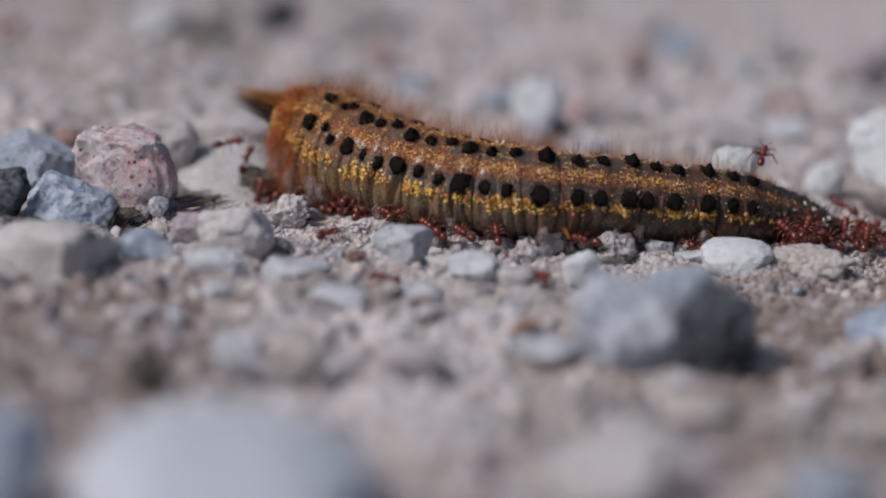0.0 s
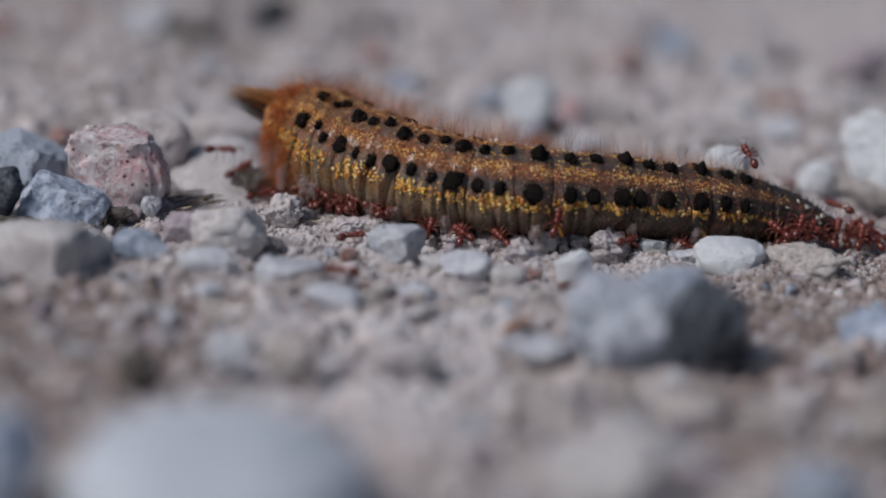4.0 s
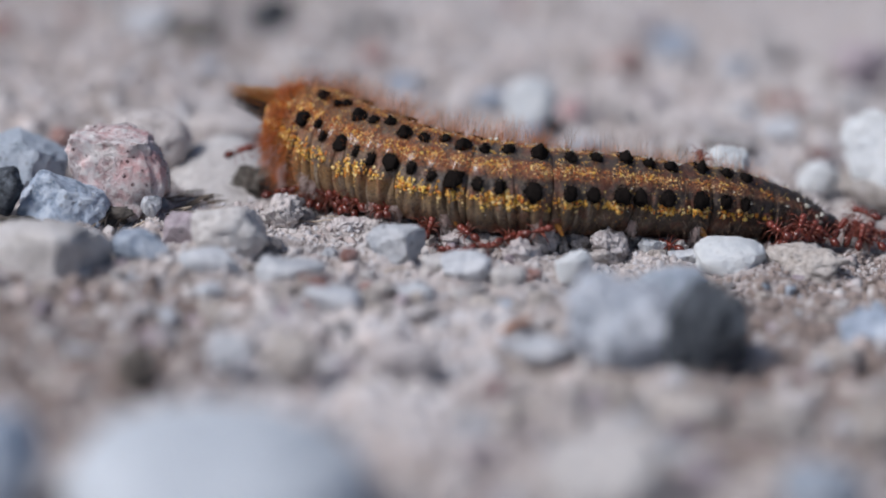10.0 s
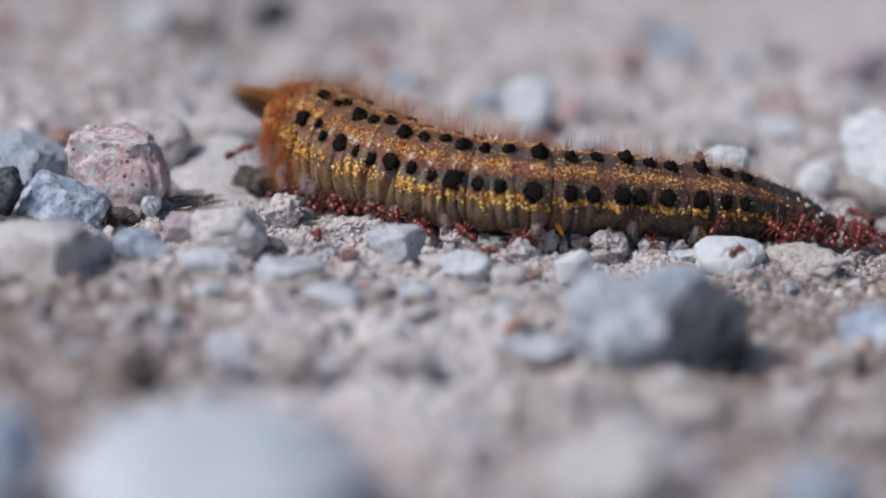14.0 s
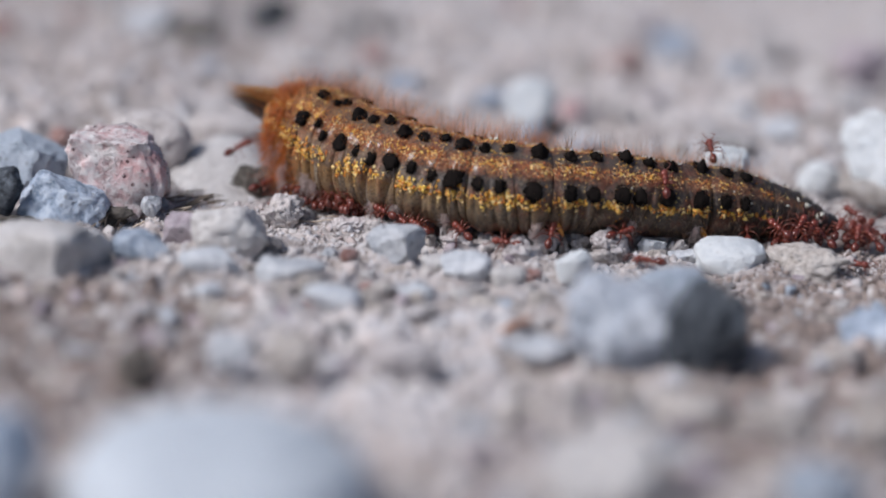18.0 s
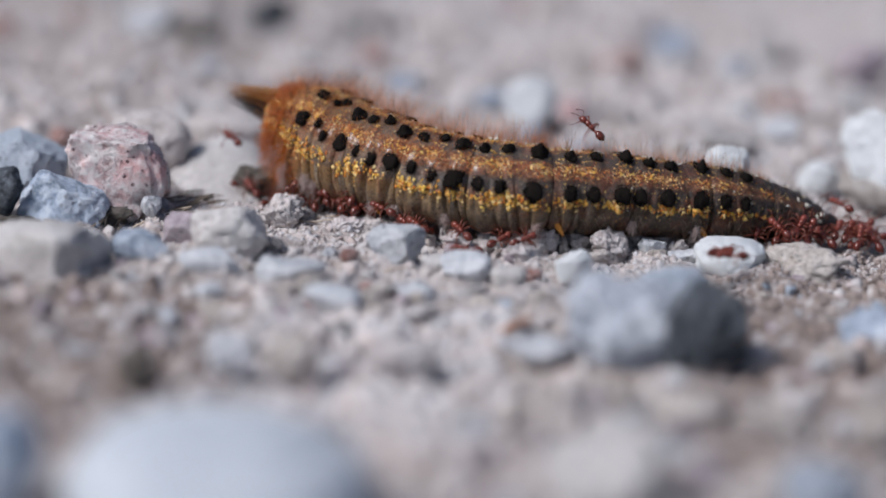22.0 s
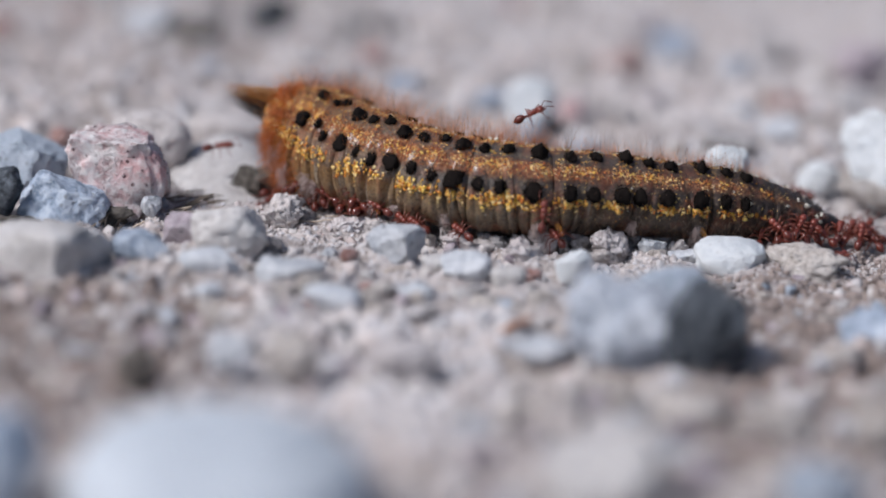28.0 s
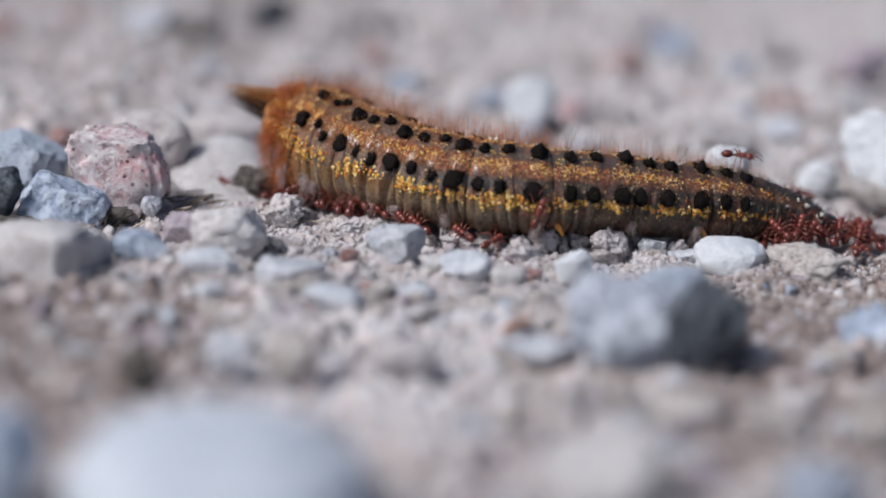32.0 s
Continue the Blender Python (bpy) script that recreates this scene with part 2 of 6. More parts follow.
stone("pebble", "tiny pale blue pebble at the foot of the granite", -30.2, 3.6, 1.7, 2.3, 2.0, 2.2, 0, 194, "paleblue", cuts=4, fine=4)
# two dark clods added to fill the stone gaps with shade
stone("clod", "dark clod standing in for the shade under the granite", -34.2, 3.4, 0.5, 5.4, 3.4, 2.2, 0, 195, "earth", cuts=4, fine=4, lumps=0.3)
stone("clod", "dark clod standing in for the shade between the stones", -42.4, -2.6, 0.4, 5.4, 4.4, 2.2, 0, 196, "earth", cuts=4, fine=4, lumps=0.3)
stone("pebble", "small pinkish white pebble", -26.3, -4.7, 1.4, 3.8, 3.1, 3.8, 0, 107, "mauve", cuts=6, fine=4)
stone("pebble", "rounded pale beige pebble with a greenish side", -20.9, -8.4, 2.3, 8.1, 6.5, 5.7, 0, 108, "sand", cuts=4, fine=5, depth=0.85)
stone("pebble", "pale blue-grey rounded pebble", -22.0, -15.8, 1.3, 6.3, 5.0, 3.4, 0, 109, "paleblue", cuts=5, fine=4)
stone("pebble", "flat pale blue pebble sunk in sand", -14.9, -15.9, 0.9, 7.2, 5.8, 2.7, 0, 110, "paleblue", cuts=5, fine=4)
stone("pebble", "angular pale blue-grey pebble", -4.5, -5.6, 1.6, 6.0, 4.8, 4.0, 0, 111, "paleblue", cuts=8, fine=5, depth=0.75)
stone("rock", "soft pale stone sloping behind the granite", -25.2, 22.5, 0.5, 10.6, 14.0, 6.0, 0, 112, "sand", cuts=0, fine=4, back=0.9, boxy=0, lumps=0.12, taper=-0.2)
stone("clod", "dark crumb of earth under the hairy end", -20.7, 17.4, 1.3, 4.8, 3.8, 4.0, 0, 113, "earth", cuts=1, fine=4, lumps=0.3, boxy=0.1)
stone("clod", "pale grey crumbly clod of soil", -17.1, 4.5, 1.4, 4.8, 3.9, 3.7, 0, 114, "soil", cuts=6, fine=5, lumps=0.3, back=0.15)
stone("clod", "crumbly pale grey soil clod", -7.1, 4.4, 0.6, 4.2, 3.4, 2.2, 0, 115, "soil", cuts=6, fine=5, lumps=0.25, back=0.15)
stone("pebble", "bright white quartz pebble", 12.8, -9.2, 1.4, 3.9, 3.3, 3.6, 0, 116, "white", cuts=3, fine=4)
stone("pebble", "pale grey rounded pebble", 2.3, -11.5, 1.3, 5.3, 4.3, 3.3, 0, 117, "paleblue", cuts=5, fine=4)
stone("pebble", "beige pebble half sunk in sand", 6.5, -13.2, 0.9, 3.9, 3.1, 2.7, 0, 118, "sand", cuts=5, fine=4)
stone("pebble", "small white angular pebble", 21.3, 3.2, 0.6, 3.3, 2.6, 2.2, 0, 119, "white", cuts=7, fine=4)
stone("rock", "bright bluish white quartz stone", 29.1, -1.5, 1.3, 7.4, 5.9, 3.6, 0, 120, "white", cuts=2, fine=5, depth=0.88, boxy=0.3, back=0.25, taper=0.05, lumps=0.06)
stone("clod", "dull grey crumbly mound of soil before the ants", 36.8, -2.2, 1.3, 8.4, 5.0, 3.3, 0, 121, "beige", cuts=4, fine=5, lumps=0.25, back=0.2)
stone("pebble", "small dull grey pebble", -0.6, -8.7, 0.6, 3.2, 2.6, 2.1, 0, 122, "sand", cuts=5, fine=3)
stone("pebble", "small grey pebble in the sand", 3.8, 0.0, 0.3, 3.4, 2.8, 1.6, 0, 123, "soil", cuts=5, fine=3)
stone("rock", "pale bluish flat-sided stone leaning on a dark one", 16.1, -34.8, 3.0, 9.6, 7.7, 7.5, 0, 137, "dusk", cuts=3, fine=5, depth=0.86, boxy=0.3, taper=0.08, back=0.3, lumps=0.26)
stone("rock", "rounded light grey stone between larger ones", 21.4, -21.5, 2.3, 7.7, 6.2, 5.9, 0, 125, "slate", cuts=5, fine=4, back=0.15)
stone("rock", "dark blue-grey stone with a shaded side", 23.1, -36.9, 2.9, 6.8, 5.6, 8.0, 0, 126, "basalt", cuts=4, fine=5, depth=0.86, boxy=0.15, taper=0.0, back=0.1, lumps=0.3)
stone("rock", "blue-grey stone beside the sand", 39.9, -24.6, 1.3, 6.9, 5.5, 3.6, 0, 127, "blue", cuts=6, fine=4, back=0.15)
stone("pebble", "small pale pebble on brown sand", 35.8, -32.8, 1.0, 4.6, 3.7, 2.6, 0, 128, "beige", cuts=6, fine=3)
stone("rock", "large smooth bluish white stone close by", -15.0, -78.2, 2.0, 21.0, 25.1, 9.4, 0, 129, "chalk", cuts=0, fine=5, lumps=0.05, boxy=0.15, taper=0)
stone("rock", "blue-grey stone close by", -31.4, -78.6, 3.0, 7.7, 6.2, 7.5, 0, 130, "blue", cuts=5, fine=4, back=0.15)
stone("rock", "pale grey rounded stone close by", 12.4, -72.0, 2.5, 9.2, 7.3, 6.8, 0, 131, "sand", cuts=5, fine=4, back=0.15)
stone("rock", "pale stone at the near edge", 29.3, -70.0, 1.5, 6.7, 5.4, 4.3, 0, 132, "slate", cuts=5, fine=4, back=0.15)
stone("pebble", "pale beige pebble near the edge", 35.8, -55.4, 1.7, 4.4, 3.5, 4.3, 0, 133, "beige", cuts=5, fine=4)
stone("pebble", "pale peach-coloured pebble lying on sandy soil", -12.2, -43.6, 1.5, 5.6, 4.5, 4.0, 0, 134, "beige", cuts=5, fine=4)
stone("pebble", "mauve-grey pebble lying on sandy soil", -2.9, -41.8, 1.3, 7.0, 5.6, 3.2, 0, 135, "crumb", cuts=5, fine=4)
stone("pebble", "pale blue-grey pebble lying on sandy soil", -17.6, -44.1, 1.6, 4.1, 3.2, 3.9, 0, 136, "paleblue", cuts=5, fine=4)
stone("pebble", "blue-grey flat pebble lying on sandy soil", 8.6, -35.0, 0.7, 6.2, 5.0, 2.2, 0, 137, "paleblue", cuts=5, fine=4)
stone("pebble", "pale rounded pebble lying on sandy soil", 20.6, -50.6, 1.0, 6.8, 5.5, 3.0, 0, 138, "beige", cuts=5, fine=4)
stone("pebble", "pale pinkish pebble lying on sandy soil", 27.5, -53.4, 1.1, 7.2, 5.7, 3.5, 0, 139, "beige", cuts=5, fine=4)
stone("pebble", "dark grey pebble lying on sandy soil", -24.5, -50.4, 1.4, 3.2, 2.6, 4.0, 0, 140, "earth", cuts=5, fine=3)
stone("pebble", "small pale grey pebble", -2.3, -19.6, 0.6, 3.7, 3.0, 2.3, 0, 141, "paleblue", cuts=5, fine=3)
stone("pebble", "small pale pebble lying on sandy soil", -5.8, -18.6, 0.5, 3.2, 2.6, 2.1, 0, 142, "beige", cuts=5, fine=3)
stone("pebble", "pale oval pebble lying on sandy soil", 9.5, -22.1, 1.0, 2.6, 2.1, 2.9, 0, 143, "beige", cuts=5, fine=3)
stone("pebble", "pale grey-blue pebble lying on sandy soil", -10.0, -24.3, 0.9, 5.7, 4.6, 2.7, 0, 144, "paleblue", cuts=4, fine=3)
stone("pebble", "white far pebble with a dark foot", 9.7, 59.9, 3.2, 6.3, 5.4, 6.4, 0, 145, "white", cuts=2, fine=4, taper=0, boxy=0.1, back=0.3)
# added dark shape for the shadow at the white pebble's foot
stone("pebble", "dark pebble standing in for a white one's shadow", 11.5, 59.2, 0.8, 4.8, 3.8, 2.6, 0, 146, "dark", cuts=4, fine=3)
stone("pebble", "salmon pebble beside a white one", 15.2, 70.8, 1.2, 3.9, 3.1, 3.5, 0, 147, "pink", cuts=4, fine=3)
stone("rock", "pale ribbed round stone touching the caterpillar", 29.9, 17.1, 4.2, 5.3, 4.3, 9.5, 0, 148, "white", cuts=2, fine=5, depth=0.9, back=0.1, boxy=0, lumps=0.14)
stone("rock", "grey curved stone behind a pale round one", 34.3, 54.8, 0.9, 8.2, 6.5, 3.0, 0, 149, "grey", cuts=5, fine=4, back=0.15)
stone("rock", "large white stone with flat faces", 49.8, 32.3, 5.0, 11.1, 8.9, 11.0, 0, 150, "white", cuts=8, fine=5, depth=0.78, back=0.2, lumps=0.14, boxy=0.9, taper=0.05)
stone("rock", "small white stone beside a large one", 43.2, 36.9, 1.4, 5.1, 5.1, 3.8, 0, 151, "white", cuts=9, fine=4, back=0.2, boxy=0.1, depth=0.65, taper=-0.1)
stone("rock", "pale grey stone below the white one", 49.1, 31.0, 1.3, 10.5, 8.4, 3.8, 0, 152, "beige", cuts=6, fine=4, back=0.15)
stone("rock", "dark far stone in a row on the soil", -37.2, 107.0, 1.0, 8.9, 6.7, 3.6, 0, 197, "earth", cuts=5, fine=4, back=0.15)
stone("rock", "dark far stone in a row on the soil", -28.2, 119.8, 1.1, 5.9, 4.4, 4.2, 0, 198, "dark", cuts=5, fine=4, back=0.15)
stone("rock", "grey far stone in a row on the soil", -15.9, 124.8, 0.9, 7.6, 5.7, 3.2, 0, 199, "grey", cuts=5, fine=4, back=0.15)
# no stone of its own: a dark form added as the shadow here
stone("rock", "low dark stone standing in for shadow behind the pale round one", 33.9, 52.6, 0.6, 6.6, 4.9, 2.1, 0, 200, "earth", cuts=5, fine=4, back=0.15)
stone("pebble", "dark far pebble beside a white one", 22.5, 69.1, 0.5, 4.4, 3.3, 1.8, 0, 201, "grey", cuts=5, fine=4, back=0.15)
stone("rock", "dark far stone lying on sandy soil", -27.3, 121.2, 2.2, 7.1, 5.7, 5.1, 0, 153, "dark", cuts=5, fine=3, back=0.15)
stone("pebble", "dark grey far pebble", -35.5, 116.0, 1.7, 4.4, 3.5, 4.4, 0, 154, "grey", cuts=5, fine=3)
stone("pebble", "grey far pebble lying on sandy soil", -15.7, 106.3, 1.5, 5.4, 4.3, 4.0, 0, 155, "grey", cuts=5, fine=3)
stone("pebble", "blue-grey far pebble lying on sandy soil", -6.4, 77.6, 1.2, 4.9, 3.9, 3.4, 0, 156, "blue", cuts=5, fine=3)
stone("pebble", "blue-grey far pebble lying on sandy soil", 5.2, 71.0, 0.9, 4.9, 3.9, 2.8, 0, 157, "blue", cuts=5, fine=3)
stone("rock", "bluish far stone lying on sandy soil", 31.1, 112.0, 2.0, 6.5, 5.2, 5.0, 0, 158, "blue", cuts=5, fine=3, back=0.15)
stone("pebble", "grey far pebble lying on sandy soil", 46.0, 117.8, 1.1, 5.6, 4.4, 3.3, 0, 159, "grey", cuts=5, fine=3)
stone("pebble", "reddish grey far pebble", 44.5, 83.1, 0.8, 6.6, 5.2, 2.4, 0, 160, "red", cuts=5, fine=3)
stone("pebble", "dark brown far pebble", 51.7, 80.4, 0.7, 5.0, 4.0, 2.3, 0, 161, "grey", cuts=5, fine=3)
stone("pebble", "reddish far pebble lying on sandy soil", -44.4, 35.7, 0.8, 3.6, 2.9, 2.7, 0, 162, "red", cuts=5, fine=3)
stone("rock", "pale far stone lying on sandy soil", -44.6, 109.6, 1.8, 8.5, 6.8, 4.4, 0, 163, "paleblue", cuts=5, fine=3, back=0.15)
stone("rock", "pale pinkish far stone", 58.0, 104.7, 2.7, 9.6, 7.7, 6.3, 0, 164, "mauve", cuts=5, fine=3, back=0.15)
stone("pebble", "pale far pebble lying on sandy soil", 41.3, 62.3, 1.1, 5.7, 4.5, 3.3, 0, 165, "paleblue", cuts=5, fine=3)
stone("pebble", "grey far pebble lying on sandy soil", -10.8, 123.0, 1.4, 6.7, 5.4, 3.8, 0, 166, "grey", cuts=5, fine=3)
stone("pebble", "reddish far pebble lying on sandy soil", 24.5, 102.8, 1.6, 4.4, 3.5, 4.3, 0, 167, "red", cuts=5, fine=3)
stone("rock", "pale flat stone half sunk behind the hairy end", -26.4, 42.7, 1.5, 10.0, 8.0, 3.9, 0, 168, "soil", cuts=3, fine=4, depth=0.9, back=0.15)
stone("clod", "small pale crumb of dried soil before the caterpillar", 14.0, 2.9, 0.7, 2.2, 1.8, 2.4, 0, 169, "soil", cuts=4, fine=4, lumps=0.34, boxy=0.1)
stone("clod", "small pale crumb of dried soil before the caterpillar", 16.0, 4.4, 0.8, 2.7, 2.1, 2.6, 0, 170, "beige", cuts=4, fine=4, lumps=0.34, boxy=0.1)
stone("clod", "small pale crumb of dried soil before the caterpillar", 18.1, 6.1, 0.9, 2.1, 1.7, 2.7, 0, 171, "soil", cuts=4, fine=4, lumps=0.34, boxy=0.1)
stone("clod", "small pale crumb of dried soil before the caterpillar", 19.2, 4.7, 0.6, 2.6, 2.1, 2.2, 0, 172, "grey", cuts=4, fine=4, lumps=0.34, boxy=0.1)
stone("clod", "small pale crumb of dried soil before the caterpillar", 19.8, 8.9, 0.4, 1.1, 0.9, 1.7, 0, 173, "soil", cuts=4, fine=4, lumps=0.34, boxy=0.1)
stone("clod", "small pale crumb of dried soil before the caterpillar", 7.8, 1.0, 0.7, 2.1, 1.7, 2.3, 0, 174, "soil", cuts=4, fine=4, lumps=0.34, boxy=0.1)
stone("clod", "small pale crumb of dried soil before the caterpillar", 9.6, 3.1, 1.0, 1.7, 1.4, 3.0, 0, 175, "beige", cuts=4, fine=4, lumps=0.34, boxy=0.1)
stone("clod", "small pale crumb of dried soil before the caterpillar", 10.9, 2.5, 0.6, 1.9, 1.5, 2.1, 0, 176, "soil", cuts=4, fine=4, lumps=0.34, boxy=0.1)
stone("clod", "small pale crumb of dried soil before the caterpillar", 5.6, 0.9, 0.5, 2.0, 1.6, 2.0, 0, 177, "grey", cuts=4, fine=4, lumps=0.34, boxy=0.1)
stone("clod", "small pale crumb of dried soil before the caterpillar", 4.2, 2.2, 0.4, 1.6, 1.2, 1.9, 0, 178, "soil", cuts=4, fine=4, lumps=0.34, boxy=0.1)
stone("clod", "small pale crumb of dried soil before the caterpillar", -4.9, 5.0, 0.4, 1.5, 1.2, 1.8, 0, 179, "soil", cuts=4, fine=4, lumps=0.34, boxy=0.1)
stone("clod", "small pale crumb of dried soil before the caterpillar", 24.2, 4.0, 0.5, 2.4, 2.0, 1.9, 0, 180, "soil", cuts=4, fine=4, lumps=0.34, boxy=0.1)
stone("clod", "small pale crumb of dried soil before the caterpillar", -14.5, 6.7, 0.5, 2.4, 1.9, 2.0, 0, 181, "grey", cuts=4, fine=4, lumps=0.34, boxy=0.1)
stone("clod", "small pale crumb of dried soil before the caterpillar", 21.9, 0.2, 0.4, 1.7, 1.4, 1.9, 0, 182, "beige", cuts=4, fine=4, lumps=0.34, boxy=0.1)
stone("clod", "small pale crumb of dried soil before the caterpillar", 16.4, -0.6, 0.4, 3.4, 2.7, 1.7, 0, 183, "soil", cuts=4, fine=4, lumps=0.34, boxy=0.1)
stone("clod", "small pale crumb of dried soil before the caterpillar", -12.5, 5.0, 0.3, 1.5, 1.2, 1.6, 0, 184, "soil", cuts=4, fine=4, lumps=0.34, boxy=0.1)
stone("clod", "small pale crumb of dried soil before the caterpillar", 12.3, 1.8, 0.4, 1.4, 1.2, 1.8, 0, 185, "beige", cuts=4, fine=4, lumps=0.34, boxy=0.1)
stone("clod", "small pale crumb of dried soil before the caterpillar", 0.4, 2.6, 0.6, 1.5, 1.2, 2.2, 0, 186, "soil", cuts=4, fine=4, lumps=0.34, boxy=0.1)
stone("clod", "pale pinkish grey crumb of soil", 7.8, -3.2, 0.9, 3.9, 3.1, 2.8, 0, 187, "crumb", cuts=6, fine=5, lumps=0.3, back=0.15)
stone("clod", "pale grey crumb leaning on the caterpillar's foot", 10.2, 1.3, 0.9, 2.8, 2.2, 2.8, 0, 188, "crumb", cuts=6, fine=5, lumps=0.35)
stone("clod", "pinkish grey crumb under the belly", 16.9, 1.2, 1.2, 4.5, 3.6, 3.4, 0, 189, "crumb", cuts=6, fine=5, lumps=0.3, back=0.15)
stone("clod", "crumbly pale soil under the ants", -9.8, 4.5, 0.5, 3.8, 3.0, 2.0, 0, 190, "crumb", cuts=5, fine=5, lumps=0.35, back=0.15)
stone("clod", "crumbly pale soil by the earth crumb", -17.1, 5.7, 1.0, 2.9, 2.3, 3.0, 0, 191, "soil", cuts=5, fine=5, lumps=0.35, back=0.15)
stone("clod", "pale crumb of soil by the pebbles", 1.4, 0.7, 0.6, 3.3, 2.7, 2.2, 0, 192, "crumb", cuts=5, fine=5, lumps=0.3, back=0.15)
stone("pebble", "pale pebble with a cool grey side", 24.5, 0.4, 0.5, 3.4, 2.8, 1.9, 0, 193, "paleblue", cuts=5, fine=4)


# ---------------------------------------------------------------- loose gravel
def scatter(name, label, count, area, sizes, fine, seed, sink=0.25, mat=GRAIN):
    """Small grains strewn over an area (x0, x1, y0, y1), joined into one object."""
    rng = np.random.default_rng(seed)
    v, f = BALLS[fine]
    n = len(v)
    x, y = rng.uniform(area[0], area[1], count), rng.uniform(area[2], area[3], count)
    r = np.exp(rng.uniform(np.log(sizes[0]), np.log(sizes[1]), count))
    shape = rng.uniform(0.62, 1.3, (count, 1, 3)) * np.array([1, 1, 0.78])
    q = rng.normal(size=(count, 4))
    q /= np.linalg.norm(q, axis=1)[:, None]
    a, b, c, d = q.T
    rot = np.stack([1 - 2 * (c * c + d * d), 2 * (b * c - a * d), 2 * (b * d + a * c),
                    2 * (b * c + a * d), 1 - 2 * (b * b + d * d), 2 * (c * d - a * b),
                    2 * (b * d - a * c), 2 * (c * d + a * b), 1 - 2 * (b * b + c * c)], axis=1).reshape(-1, 3, 3)
    p = v[None] * rng.uniform(0.6, 1.2, (count, n, 1)) * shape
    p = np.einsum("kij,kvj->kvi", rot, p) * r[:, None, None]
    base = np.stack([x, y, relief(x, y) + r * (0.55 - sink)], axis=1)
    p = (p + base[:, None]) * MM
    faces = (f[None] + (np.arange(count) * n)[:, None, None]).reshape(-1, 3)
    ob = new(name, mesh_of(name, p.reshape(-1, 3), faces, mat, smooth=fine > 1))
    return tagged(ob, label, "gravel", kind="stuff")


scatter("fine_gravel", "fine grey and tan sand grains round the caterpillar", 15000, (-52, 56, -26, 26), (0.1, 0.38), 1, 5, 0.4)
scatter("pale_gravel", "pale dusty crumbs on the soil before the caterpillar", 6000, (-22, 24, -24, 7), (0.08, 0.3), 1, 16, 0.6, PALE_GRAIN)
scatter("gravel", "small mixed grey, tan and white gravel", 650, (-56, 62, -30, 34), (0.35, 0.95), 2, 6, 0.45)
scatter("near_gravel", "small mixed gravel on the near soil", 1500, (-45, 48, -95, -24), (0.3, 1.3), 2, 7, 0.4)
scatter("far_gravel", "small mixed gravel on the far soil", 1200, (-95, 110, 26, 210), (0.5, 1.7), 2, 8, 0.4)
scatter("pale_gravel", "pale dusty gravel on the far soil", 9000, (-110, 125, 24, 260), (0.5, 1.3), 1, 9, 0.45, PALE_GRAIN)
scatter("brown_gravel", "brown earthy crumbs on the near soil", 1500, (-40, -17, -66, -22), (0.35, 1.1), 1, 10, 0.5, BROWN_GRAIN)
scatter("brown_gravel", "brown earthy crumbs on the near soil", 1300, (22, 44, -62, -20), (0.35, 1.1), 1, 13, 0.5, BROWN_GRAIN)
scatter("brown_gravel", "brown earthy crumbs beside the ants", 900, (24, 48, -20, -5), (0.25, 0.7), 1, 14, 0.5, BROWN_GRAIN)
scatter("brown_gravel", "brown earthy crumbs on the far soil", 900, (-85, -2, 62, 200), (0.5, 1.5), 1, 18, 0.5, BROWN_GRAIN)
scatter("brown_gravel", "fine brown earth under the ants at the head", 3600, (31, 54, -8, 18), (0.1, 0.4), 1, 17, 0.5, BROWN_GRAIN)
scatter("pale_gravel", "pale dusty gravel on the near soil", 1300, (-20, 6, -62, -24), (0.35, 1.1), 1, 15, 0.5, PALE_GRAIN)


CLEAR = ((18.0, -31.0, 15.0), (-15.0, -55.0, 17.0))  # round the large near stones


def pebbles():
    """Single small pebbles that lie about."""
    rng = np.random.default_rng(77)
    kinds = ["beige", "paleblue", "grey", "sand", "mauve", "beige", "slate", "red", "grey"]
    looks = {"beige": "small tan pebble", "paleblue": "small pale blue-grey pebble", "grey": "small grey pebble", "sand": "small pale sandstone pebble",
             "mauve": "small mauve-grey pebble", "slate": "small blue-grey pebble", "red": "small reddish pebble", "dark": "small dark grey pebble"}
    protos = []
    for i, k in enumerate(kinds):
        ob = stone("pebble", looks[k] + " lying on sandy soil", 60 + 4 * i, 40 + 3 * i, 0.3, 2.6, 2.1, 1.7, 0, 300 + i, k, cuts=6, fine=3)
        protos.append(ob)
    for i in range(285):
        far = (0, 1, 2, 2)[i % 4]
        ob = protos[(i // 4) % len(protos)] if far < 2 else protos[(0, 0, 2, 4, 5, 0, 2, 4, 1)[i % 9]]
        x, y = ((rng.uniform(-50, 54), rng.uniform(-26, 3)), (rng.uniform(-90, 100), rng.uniform(24, 170)), (rng.uniform(-40, 42), rng.uniform(-80, -20)))[far]
        s = rng.uniform(0.45, 1.0) * (0.9, 2.1, 1.35)[far]
        if any(math.hypot(x - cx, y - cy) < r for cx, cy, r in CLEAR):
            x = -x
        z = relief(np.array([x]), np.array([y]))[0] + 0.3 * s
        copy = copy_thing(ob, pose(x * MM, y * MM, z * MM, 0, 0, rng.uniform(0, 360)))
        copy.scale = (s, s, s)


pebbles()


STRAW = plain("dry_straw", (0.5, 0.42, 0.33), 0.7)
DARK_STRAW = plain("dark_dry_stalk", (0.16, 0.13, 0.1), 0.8)
RUST_LEAF = plain("rusty_leaf_scrap", (0.36, 0.15, 0.06), 0.7)


